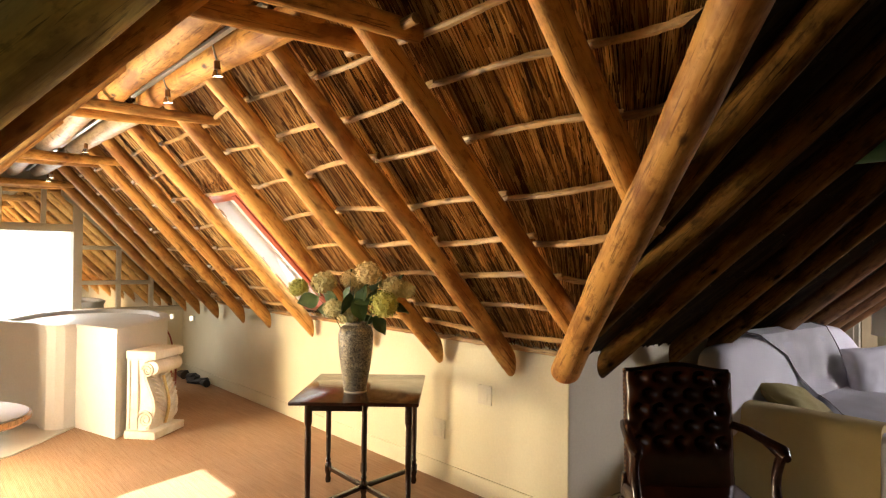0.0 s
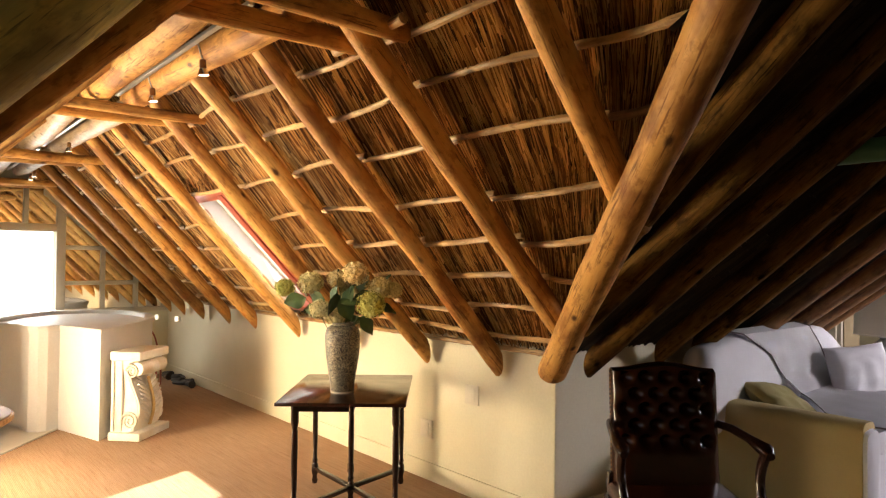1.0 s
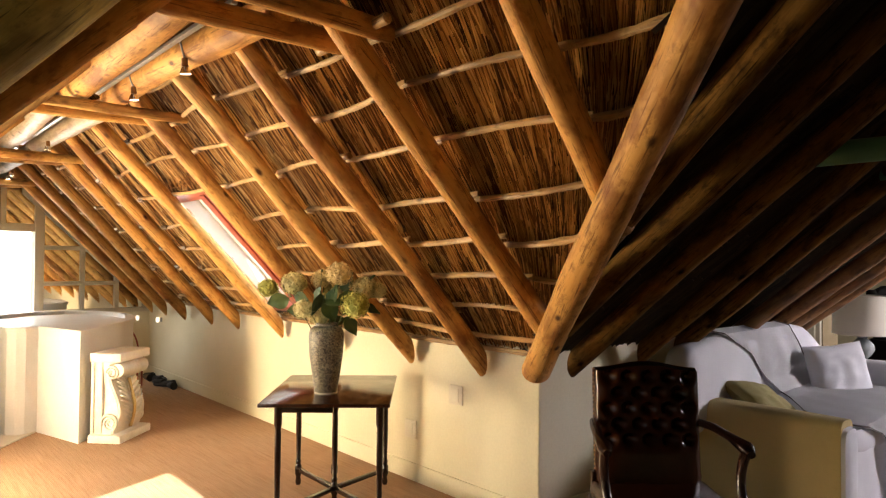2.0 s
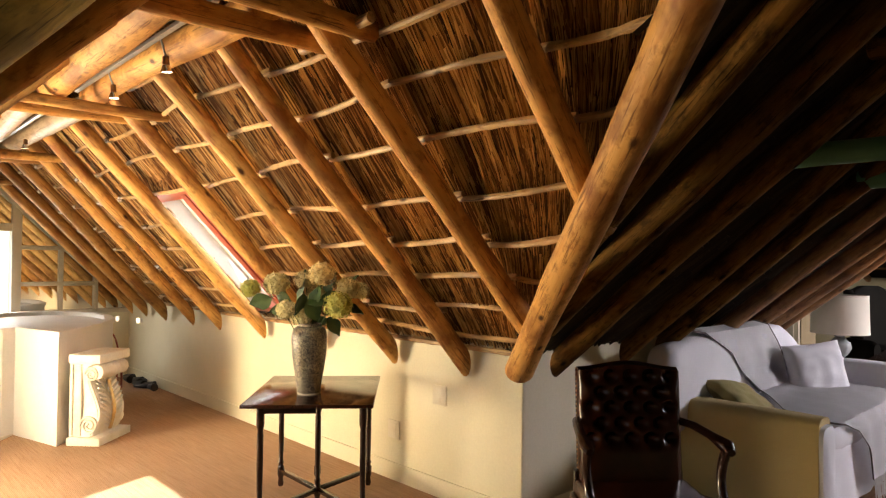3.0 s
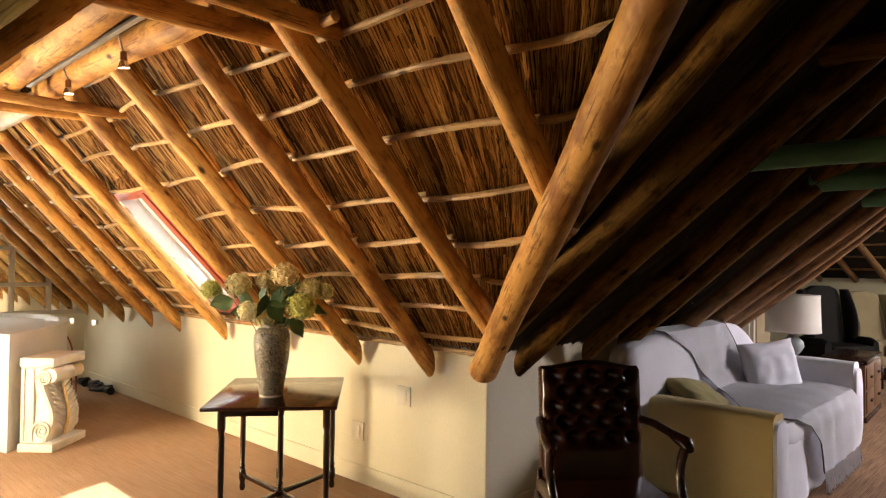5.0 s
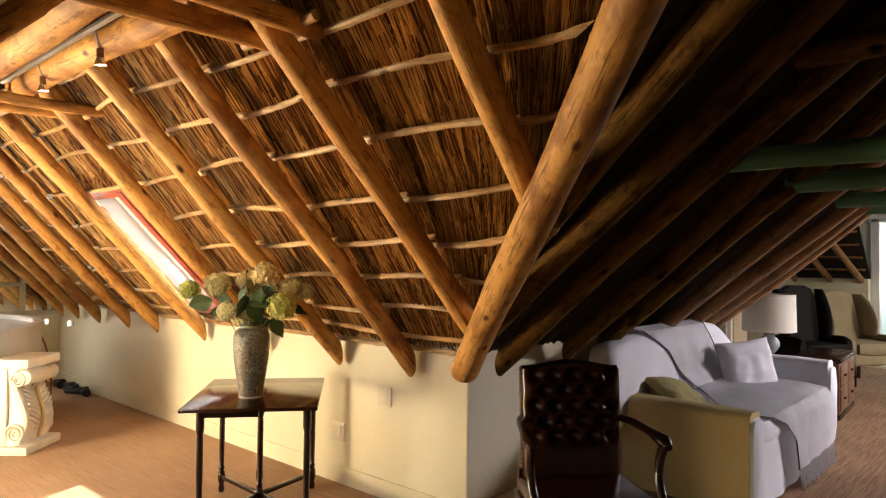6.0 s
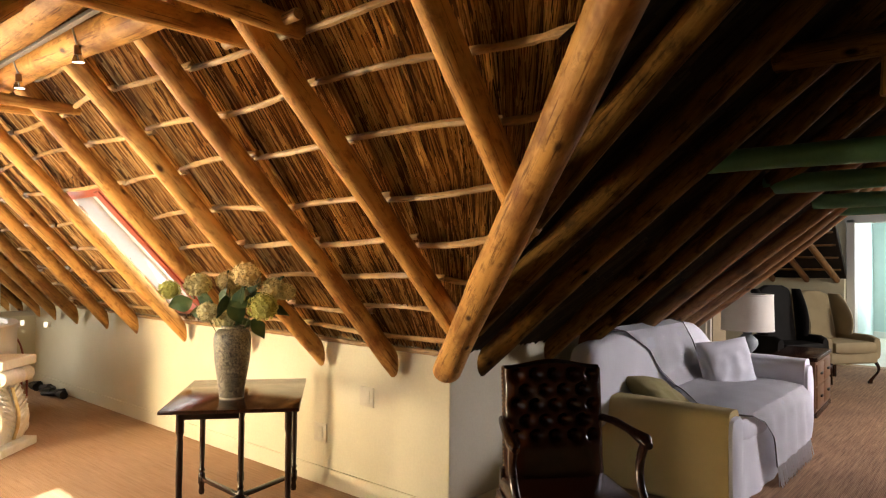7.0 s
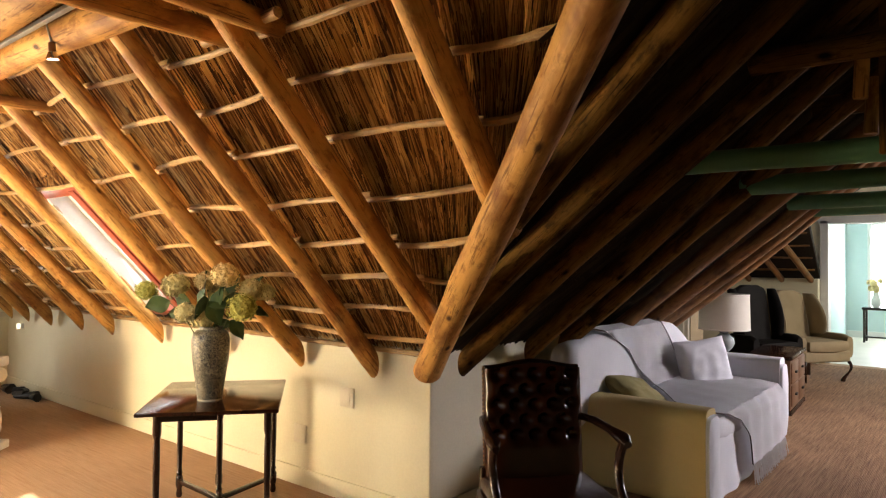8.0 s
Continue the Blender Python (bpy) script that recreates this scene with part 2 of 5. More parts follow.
LEATHER.node_tree.nodes["Principled BSDF"].inputs["Specular IOR Level"].default_value = 0.35
BLACKLEATHER.node_tree.nodes["Principled BSDF"].inputs["Specular IOR Level"].default_value = 0.08
BULB, BULB_SOFT = glowing("lit_bulb", (1.0, 0.9, 0.7), 14), glowing("lit_shade", (1.0, 0.88, 0.66), 2)
GLOW_TOP = glowing("bright_zenith", (0.92, 0.96, 1.0), 9.0)
GLOW = glowing("bright_sky", (0.95, 0.98, 1.0), 3.0)


# ---- builders ----
def mesh_of(name, bm, material, smooth=True, sharp=40):
    me = bpy.data.meshes.new(name)
    bm.normal_update()
    for f in bm.faces:
        f.smooth = smooth
    if smooth:
        for e in bm.edges:
            if len(e.link_faces) == 2 and e.calc_face_angle(0) > radians(sharp):
                e.smooth = False
    bm.to_mesh(me)
    bm.free()
    me.materials.append(material)
    return me


def part(name, bm, material, parent=None, label="", m=None, smooth=True, sharp=40):
    ob = new(name, mesh_of(name, bm, material, smooth, sharp))
    if parent is not None:
        ob.parent = parent
    if m is not None:
        ob.matrix_basis = m
    if label:
        ob["label"] = label
    return ob


def thing(name, m, label, category, group="", kind=""):
    ob = new(name)
    ob.empty_display_size = 0.1
    ob.matrix_basis = m
    return tagged(ob, label, category, group, kind)


def add_box(bm, x0, x1, y0, y1, z0, z1, bevel=0.0, segs=2):
    r = bmesh.ops.create_cube(bm, size=1.0)
    vs = r["verts"]
    for v in vs:
        v.co = Vector((x0 + (v.co.x + 0.5) * (x1 - x0), y0 + (v.co.y + 0.5) * (y1 - y0), z0 + (v.co.z + 0.5) * (z1 - z0)))
    if bevel:
        es = list({e for v in vs for e in v.link_edges})
        bmesh.ops.bevel(bm, geom=es, offset=bevel, segments=segs, affect="EDGES", profile=0.5)
    return bm


def box(x0, x1, y0, y1, z0, z1, bevel=0.0, segs=2):
    return add_box(bmesh.new(), x0, x1, y0, y1, z0, z1, bevel, segs)


def add_rings(bm, rings, cap=True):
    rows = [[bm.verts.new(p) for p in ring] for ring in rings]
    n = len(rows[0])
    for a, b in zip(rows, rows[1:]):
        for i in range(n):
            bm.faces.new((a[i], a[(i + 1) % n], b[(i + 1) % n], b[i]))
    if cap:
        bm.faces.new(rows[0][::-1])
        bm.faces.new(rows[-1])
    return bm


def lathe(profile, n=24, bm=None, cap=True):
    """Rings of (radius, z) about the z axis."""
    bm = bm or bmesh.new()
    return add_rings(bm, [[(r * math.cos(2 * math.pi * i / n), r * math.sin(2 * math.pi * i / n), z) for i in range(n)] for r, z in profile], cap)


def pole(name, p0, p1, r0, r1, material, parent=None, seed=0, segs=14, wob=0.02, cut=None, label=""):
    """A peeled pole from p0 to p1, tapered and slightly crooked. cut: turns its lower end to a plumb cut."""
    p0, p1 = Vector(p0), Vector(p1)
    rng = random.Random(seed)
    length = (p1 - p0).length
    thin = r0 < 0.02
    rows = max(5, int(length / (0.045 if thin else 0.16)))
    ph = [rng.uniform(0, 6.28) for _ in range(5)]
    rings = []
    for j in range(rows + 3):
        s = min(max((j - 1) / rows, 0), 1)
        edge = 0.90 if j in (0, rows + 2) else 1.0
        z = s * length + (-0.006 if j == 0 else 0.006 if j == rows + 2 else 0)
        r = (r0 + (r1 - r0) * s) * edge * (1 + 0.035 * math.sin(5 * s * length + ph[0]) + 0.02 * math.sin(13 * s * length + ph[1]) + (0.10 * math.sin(41 * s * length + ph[4]) + 0.07 * math.sin(67 * s * length + ph[3]) if thin else 0))
        fade = math.sin(math.pi * s)
        ox = wob * fade * math.sin(2.1 * s * length + ph[2])
        oy = wob * fade * math.sin(1.7 * s * length + ph[3])
        rings.append([(ox + r * (1 + 0.03 * math.sin(3 * a + ph[4] + 4 * s)) * math.cos(a), oy + r * (1 + 0.03 * math.sin(2 * a + ph[1])) * math.sin(a), z)
                      for a in (2 * math.pi * i / segs for i in range(segs))])
    bm = add_rings(bmesh.new(), rings)
    turn = (p1 - p0).to_track_quat("Z", "Y").to_matrix().to_4x4()
    m = Matrix.Translation(p0) @ turn
    if cut is not None:
        inv = m.inverted()
        co, no = inv @ Vector(cut[0]), inv.to_3x3() @ Vector(cut[1])
        res = bmesh.ops.bisect_plane(bm, geom=bm.verts[:] + bm.edges[:] + bm.faces[:], plane_co=co, plane_no=no, clear_outer=True)
        open_edges = [e for e in res["geom_cut"] if isinstance(e, bmesh.types.BMEdge)]
        if open_edges:
            bmesh.ops.edgeloop_fill(bm, edges=open_edges)
    return part(name, bm, material, parent, label, m)


def slab(points, thick):
    """A plate over a flat outline, thickened along its normal."""
    bm = bmesh.new()
    pts = [Vector(p) for p in points]
    n = (pts[1] - pts[0]).cross(pts[2] - pts[0]).normalized()
    a = [bm.verts.new(p) for p in pts]
    b = [bm.verts.new(p + n * thick) for p in pts]
    bm.faces.new(a[::-1])
    bm.faces.new(b)
    k = len(a)
    for i in range(k):
        bm.faces.new((a[i], a[(i + 1) % k], b[(i + 1) % k], b[i]))
    return bm


# ---- structure ----
def setting(name, bm, material, label, category, smooth=False):
    return tagged(part(name, bm, material, smooth=smooth), label, category, kind="structure")


def corner_wall():
    bm = box(0, 0.25, 0, GABLE_Y, 0, KNEE1)
    es = [e for e in bm.edges if all(abs(v.co.x) < 1e-5 and abs(v.co.y) < 1e-5 for v in e.verts)]
    bmesh.ops.bevel(bm, geom=es, offset=0.012, segments=4, affect="EDGES", profile=0.5)
    return bm


setting("floor", box(WEST_X - .2, END_X, -6.2, GABLE_Y + .1, -0.12, 0.0), CARPET, "tan woven sisal carpet on the attic floor", "floor")
setting("wall_north_wing", corner_wall(), PLASTER, "low cream plastered knee wall under pole rafters", "wall")
setting("wall_east_wing", box(0.25, TURN_X, 0, 0.25, 0, KNEE2), PLASTER, "low cream plastered knee wall behind the sofa", "wall")
WX = 2 * RIDGE_X
setting("wall_west_wing", box(WEST_X, WX, 0, 0.25, 0, KNEE2), PLASTER, "plain cream plastered knee wall", "wall")
setting("wall_south_a", box(WEST_X, 0.9, -6.25, -6.0, 0, KNEE2), PLASTER, "plain cream plastered knee wall", "wall")
setting("wall_south_b", box(0.9, END_X, -6.25, -6.0, 0, KNEE2), PLASTER, "plain cream plastered knee wall", "wall")
setting("baseboard_north", box(-0.016, 0, 0.02, GABLE_Y, 0, 0.12, 0.004), PLASTER, "cream painted baseboard along the knee wall", "baseboard")
setting("baseboard_east", box(-0.016, TURN_X, -0.016, 0, 0, 0.12, 0.004), PLASTER, "cream painted baseboard along the knee wall", "baseboard")

UP1, UP2 = 0.19, 0.16


def za(x):
    return Z1 + UP1 - M1 * (x if x > RIDGE_X else 2 * RIDGE_X - x)


def zb(y):
    return Z2 + UP2 - M2 * (y if y > RIDGE_Y else 2 * RIDGE_Y - y)


def valley_y(x):
    return (Z2 + UP2 - za(x)) / M2


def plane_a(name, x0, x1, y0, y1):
    setting(name, slab([(x0, y0, za(x0)), (x0, y1, za(x0)), (x1, y1, za(x1)), (x1, y0, za(x1))], 0.25), SHADED_ROOF, "underside of a reed thatched roof", "ceiling")


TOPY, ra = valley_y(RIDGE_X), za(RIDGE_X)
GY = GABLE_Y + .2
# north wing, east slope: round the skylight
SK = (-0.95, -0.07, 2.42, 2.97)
setting("ceiling_corner", slab([(0.3, valley_y(0.3), za(0.3)), (0.3, SK[2], za(0.3)), (RIDGE_X, SK[2], ra), (RIDGE_X, TOPY, ra)], 0.25), SHADED_ROOF, "underside of a reed thatched roof", "ceiling")
plane_a("ceiling_north", 0.3, RIDGE_X, SK[3], GY)
plane_a("ceiling_over_skylight", SK[0], RIDGE_X, SK[2], SK[3])
plane_a("ceiling_under_skylight", 0.3, SK[1], SK[2], SK[3])
# north wing, west slope: round a roof window
x9 = WX - 0.3
WIN = (-2.5, -3.05, 0.15, 1.046)
setting("ceiling_west_corner", slab([(RIDGE_X, TOPY, ra), (RIDGE_X, WIN[2], ra), (x9, WIN[2], za(x9)), (x9, valley_y(x9), za(x9))], 0.25), SHADED_ROOF, "underside of a reed thatched roof", "ceiling")
plane_a("ceiling_west_north", RIDGE_X, x9, WIN[3], GY)
plane_a("ceiling_west_upper", RIDGE_X, WIN[0], WIN[2], WIN[3])
plane_a("ceiling_west_lower", WIN[1], x9, WIN[2], WIN[3])
rb = zb(RIDGE_Y)
EX = END_X + .2
ey = valley_y(0.3)
setting("ceiling_east_wing", slab([(0.3, ey, zb(ey)), (RIDGE_X, TOPY, ra), (RIDGE_X, RIDGE_Y, rb), (TURN_X - .2 + (ey - RIDGE_Y) * 0.55, RIDGE_Y, rb), (TURN_X - .2, ey, zb(ey))], 0.25), SHADED_ROOF, "underside of a reed thatched roof, shade in its colour", "ceiling")
setting("ceiling_west_wing", slab([(RIDGE_X, TOPY, ra), (x9, ey, zb(ey)), (WEST_X, ey, zb(ey)), (WEST_X, RIDGE_Y, rb), (RIDGE_X, RIDGE_Y, rb)], 0.25), SHADED_ROOF, "underside of a reed thatched roof, shade in its colour", "ceiling")
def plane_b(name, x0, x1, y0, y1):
    setting(name, slab([(x0, y0, zb(y0)), (x0, y1, zb(y1)), (x1, y1, zb(y1)), (x1, y0, zb(y0))], 0.25), SHADED_ROOF, "underside of a reed thatched roof, shade in its colour", "ceiling")


# pieces b and d leave holes for the added south windows
for tag, (xa, xb, hole) in zip("abcde", ((WEST_X, 4.22, 0), (4.22, 5.78, 1), (5.78, 6.82, 0), (6.82, 8.38, 1), (8.38, EX, 0))):
    if hole:
        plane_b("ceiling_south_%s_upper" % tag, xa, xb, RIDGE_Y, -3.92)
        plane_b("ceiling_south_%s_lower" % tag, xa, xb, -4.88, -6.3)
    else:
        plane_b("ceiling_south_%s" % tag, xa, xb, RIDGE_Y, -6.3)


def opening_wall(name, axis, at_, thick, lo, hi, top, holes, material, label):
    """A wall across an axis, in pieces round its openings (lo, hi, bottom, top)."""
    bm = bmesh.new()
    cuts = sorted({lo, hi, *[h[0] for h in holes], *[h[1] for h in holes]})
    for a, b in zip(cuts, cuts[1:]):
        z = 0.0
        for h in sorted((h for h in holes if h[0] <= a and h[1] >= b), key=lambda h: h[2]):
            if h[2] > z:
                add_box(bm, *((a, b, at_, at_ + thick) if axis == "y" else (at_, at_ + thick, a, b)), z, h[2])
            z = h[3]
        if z < top:
            add_box(bm, *((a, b, at_, at_ + thick) if axis == "y" else (at_, at_ + thick, a, b)), z, top)
    return setting(name, bm, material, label, "wall")


# unseen windows, added to give the fill lamps their openings
opening_wall("wall_north_wing_west", "x", WX - .25, 0.25, 0.25, GABLE_Y, KNEE1, [(1.87, 3.93, 0.2, 0.96)], PLASTER, "low cream knee wall with an added low opening")
opening_wall("wall_west", "x", WEST_X - .2, 0.2, -6.3, 0.4, 3.8, [(-2.05, -0.75, 0.7, 1.7)], PLASTER, "plastered gable wall with an added opening")


def casement(name, m, w, h, label, open_sky=False):
    """A framed pane in an opening: w along local x, h along local y."""
    s_ = tagged(new(name), label, "window", kind="structure")
    s_.matrix_basis = m
    for q in ((-w / 2, -w / 2 + .05, -h / 2, h / 2), (w / 2 - .05, w / 2, -h / 2, h / 2)) + (() if open_sky else ((-.025, .025, -h / 2 + .05, h / 2 - .05),)):
        part("frame", box(q[0], q[1], q[2], q[3], -.03, .03, 0.004), WHITE, s_)
    for q in ((-h / 2, -h / 2 + .05), (h / 2 - .05, h / 2)):
        part("frame", box(-w / 2 + .05, w / 2 - .05, q[0], q[1], -.03, .03, 0.004), WHITE, s_)
    g_ = part("pane", box(-w / 2 + .05, w / 2 - .05, -h / 2 + .05, h / 2 - .05, -.004, .004), GLASS, s_)
    g_.visible_shadow = not open_sky


casement("window_4", pose(WX - .12, 2.9, 0.58, 90, 0, 90), 2.06, 0.76, "added long low window for the fill lamp")
casement("window_5", pose(WEST_X - .1, -1.4, 1.2, 90, 0, 90), 1.3, 1.0, "added window for the west fill lamp")
tilt = math.degrees(math.atan(M2))
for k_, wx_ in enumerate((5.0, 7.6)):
    casement("window_%d" % (6 + k_), pose(wx_, -4.4, zb(-4.4) + .12, tilt, 0, 0), 1.56, 1.24, "added roof window for the south fill lamp")
tilt1 = math.degrees(math.atan(M1))
casement("window_8", pose((WIN[0] + WIN[1]) / 2, (WIN[2] + WIN[3]) / 2, za((WIN[0] + WIN[1]) / 2) + .12, 0, -tilt1, 0), 0.76, 0.896, "roof window in the west slope", True)

# north gable: a lattice with a large window and mirror panes
opening_wall("wall_gable", "y", GABLE_Y, 0.15, WX - .3, 0.4, 3.2, [(-2.35, -1.32, 0.62, 1.81)], PLASTER, "cream gable wall with a large bright window")
setting("backdrop_north", box(-6, 3, 9.0, 9.05, -2, 6), GLOW, "bright white sky outside the window", "sky")

# east end wall with doorway, and the bathroom behind it
opening_wall("wall_end", "x", END_X, 0.2, -6.3, 0.4, 3.9, [(-1.62, -0.60, 0.0, 2.22)], PLASTER, "plastered end wall with an open doorway")
setting("bathroom_floor", box(END_X, 14.2, -3.6, 0.8, -0.12, -0.002), PALE_FLOOR, "pale cream tiled bathroom floor", "floor")
opening_wall("wall_bathroom_end", "x", 14.0, 0.2, -3.6, 0.8, 2.8, [(-2.3, -0.62, 0.62, 2.50)], TEAL, "pale aqua bathroom wall with a tall window")
setting("wall_bathroom_north", box(END_X + .2, 14.0, -0.22, 0.0, 0, 2.8), TEAL, "pale aqua painted bathroom wall", "wall")
setting("wall_bathroom_south", box(END_X + .2, 14.2, -3.8, -3.6, 0, 2.8), TEAL, "pale aqua painted bathroom wall", "wall")
setting("ceiling_bathroom", box(END_X + .2, 14.2, -3.8, 0.8, 2.8, 2.9), WHITE, "white bathroom ceiling", "ceiling")
setting("baseboard_bathroom", box(13.97, 14.0, -3.6, -0.22, 0, 0.14), WHITE, "white bathroom baseboard", "baseboard")
setting("backdrop_east", box(16, 16.05, -6, 4, -2, 6), GLOW, "bright white sky outside the bathroom window", "sky")
bm = bmesh.new()
add_box(bm, END_X - .03, END_X + .23, -0.615, -0.50, 0, 2.26, 0.008)
add_box(bm, END_X - .03, END_X + .23, -1.70, -1.605, 0, 2.26, 0.008)
add_box(bm, END_X - .03, END_X + .23, -1.72, -0.48, 2.205, 2.32, 0.008)
setting("door_frame", bm, WHITE, "cream painted door frame round an open doorway", "door frame")
# low wall and hipped thatch beside the doorway
setting("wall_hip", box(END_X - .22, END_X - .04, -0.50, 4.0, 0, 1.33), PLASTER, "low cream wall below the far thatch", "wall")
setting("ceiling_far_slope", slab([(END_X, -0.5, 1.30), (END_X, 4.2, 1.30), (END_X - 2.3, 4.2, 3.37), (END_X - 2.3, -0.5, 3.37)], 0.1), SHADED_ROOF, "thatch at the far end, its shade in the colour", "ceiling")
setting("ceiling_near_slope", slab([(END_X - 2.3, 0.4, 3.37), (END_X - 2.3, 4.2, 3.37), (TURN_X - .2, 4.2, 1.15), (TURN_X - .2, 0.3, 1.15)], 0.1), SHADED_ROOF, "thatch of the far wing, shade in its colour", "ceiling")
# unseen cover, added to keep sun off the far wall
setting("ceiling_sun_cover", box(TURN_X - .4, EX, RIDGE_Y - .2, 0.8, 3.42, 3.52), SHADED_ROOF, "added cover over the far wings that keeps sun out", "ceiling")
# unseen panel, added to stop sun leaking over the east slab's edge
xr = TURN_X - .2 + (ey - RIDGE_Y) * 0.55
setting("wall_sun_block", slab([(TURN_X - .2, ey, zb(ey) + .1), (xr, RIDGE_Y, rb + .04), (xr, RIDGE_Y, 3.5), (TURN_X - .2, ey, 3.5)], 0.06), SHADED_ROOF, "added panel closing a light gap between the roofs", "wall")
setting("wall_far_side", box(TURN_X - .25, TURN_X, 0.25, 4.0, 0, KNEE2), PLASTER, "plain cream plastered knee wall", "wall")
setting("wall_far_north", box(TURN_X - .25, END_X, 4.0, 4.2, 0, 3.6), PLASTER, "plain cream plastered wall", "wall")



# ---- thatch ----
def reeds(name, place, y0, y1, step, spans, seed, wide, label, skip=None, material=None, slant=None, hole=None):
    """Thin three-sided reeds on a slope. place(s, v, h): point at slope distance s, along v, lifted by h under the thatch."""
    rng = random.Random(seed)
    verts, faces = [], []
    for s0, s1 in spans:
        v = y0
        while v < y1:
            v += step * rng.uniform(0.55, 1.45)
            a = s0 + rng.uniform(-0.10, 0.02)
            b = s1 + rng.uniform(0.0, 0.16)
            lean = rng.gauss(0, 0.022) - (slant(v, (a + b) / 2) * (b - a) / 2 if slant else 0)
            if hole and hole[0] < v < hole[1] and a < hole[3] and b > hole[2]:
                if a < hole[2] - .08:
                    b = hole[2]
                elif b > hole[3] + .08:
                    a = hole[3]
                else:
                    continue
            if skip and skip(v, (a + b) / 2):
                continue
            h0, h1 = rng.uniform(0.000, 0.020), rng.uniform(0.004, 0.036)
            w = wide * rng.uniform(0.6, 1.5)
            base = len(verts)
            for s, h, dv in ((a, h0, -lean), (b, h1, lean)):
                verts.extend((place(s, v + dv - w, h - 0.004), place(s, v + dv, h + w), place(s, v + dv + w, h - 0.004)))
            faces.extend(((base, base + 1, base + 4, base + 3), (base + 1, base + 2, base + 5, base + 4), (base + 3, base + 4, base + 5)))
    me = bpy.data.meshes.new(name)
    me.from_pydata(verts, [], faces)
    me.materials.append(material or REED)
    return tagged(new(name, me), label, "thatch", kind="stuff")


C1, S1 = 1 / math.hypot(1, M1), M1 / math.hypot(1, M1)
C2, S2 = 1 / math.hypot(1, M2), M2 / math.hypot(1, M2)


def place_a(s, v, h):
    x = 0.02 - s * C1
    return (x - h * S1, v, za(0.02) + s * S1 - h * C1)


def place_b(s, v, h):
    return (v, 0.02 - s * C2 - h * S2, zb(0.02) + s * S2 - h * C2)


LATH_X = [-0.115, -0.265, -0.435, -0.62, -0.81, -1.02, -1.215, -1.39, -1.56, -1.70]
SPANS = [(0.05, 0.42)] + [(-a / C1 - .03, -b / C1) for a, b in zip(LATH_X, LATH_X[2:])]
reeds("thatch_reeds", place_a, -1.75, 6.6, 0.0038, SPANS, 3, 0.0020, "golden brown reed thatch between the rafters",
      lambda v, s: v < valley_y(-s * C1) + 0.03, hole=(SK[2] - .06, SK[3] + .06, (.02 - SK[1]) / C1 - .06, (.02 - SK[0]) / C1 + .05),
      slant=lambda v, s: 0.2 + 0.45 * max(0.0, 1 - max(0.0, v - valley_y(-s * C1)) / 0.6))
reeds("thatch_reeds", place_b, -1.9, 3.6, 0.014, [(k * 0.32, k * 0.32 + 0.34) for k in range(12)], 4, 0.007, "reed thatch with the east slope's shade in its colour",
      lambda v, s: v < 0.2 and -s * C2 > (Z1 - M1 * v - Z2) / -M2 - 0.10, REED_SHADED)

# ---- roof timber, north wing ----
FEET1 = [-0.95, -0.33, 0.40, 1.08, 1.96, 2.89, 3.78, 4.43, 5.18, 5.80, 6.3]
HEADS1 = [-1.14, -0.265, 0.41, 1.18, 1.865, 2.82, 3.57, 4.13, 4.95, 5.62, 6.25]


def rafter_y(i, x):
    """Where rafter i crosses the plan at x: they fan out a little."""
    return FEET1[i] + (HEADS1[i] - FEET1[i]) * x / RIDGE_X


for i, y in enumerate(FEET1):
    x0 = -0.085 if y > 0 else (Z2 - M2 * y - Z1) / -M1 - 0.03
    low = x0 + .1 if y > 0 else x0
    tagged(pole("rafter", (low, rafter_y(i, low), Z1 - M1 * low), (RIDGE_X + .02, HEADS1[i], Z1 - M1 * RIDGE_X - .02), 0.058, 0.053, LOG, seed=i, wob=0.010,
                cut=((x0, y, 1), (1, 0, 0.12)) if y > 0 else None), "peeled golden brown pole rafter with plumb cut foot", "rafter", "rafters of the north wing")
for i, y in enumerate(HEADS1[1:]):
    xw = WX + .05
    tagged(pole("rafter", (xw, y, Z1 - M1 * (WX - xw)), (RIDGE_X, y, Z1 - M1 * RIDGE_X), 0.058, 0.053, LOG, seed=i + 40, wob=0.012), "peeled golden brown pole rafter", "rafter", "rafters of the north wing")

# laths, one to a bay
rng = random.Random(5)
k = 0
for i in range(len(FEET1)):
    for x in LATH_X:
        k += 1
        y0, y1 = (rafter_y(i - 1, x) if i else -1.7), rafter_y(i, x)
        lo = max(y0, valley_y(x) + .06)
        if i == 6 and SK[0] - .02 < x < SK[1]:
            lo = SK[3] + .03
        if y1 - lo < 0.2 or (SK[0] - .02 < x < SK[1] and i == 5):
            continue
        zt = Z1 + 0.136 - M1 * x
        d0, d1 = rng.uniform(-.02, .02), rng.uniform(-.02, .02)
        tagged(pole("lath", (x + d0, lo - .02, zt - M1 * d0), (x + d1, y1 + .02, zt - M1 * d1), 0.0165 + rng.uniform(-.002, .003), 0.0145, LATH, seed=300 + k, segs=8, wob=0.016),
               "thin crooked pale pole lath tied under the thatch", "lath", "thatching laths")

tagged(pole("wall_plate", (-0.035, 0.05, 0.985), (-0.035, GABLE_Y - .05, 0.985), 0.016, 0.014, LATH, seed=299, segs=8, wob=0.006), "thin pale pole along the top of the knee wall", "lath")

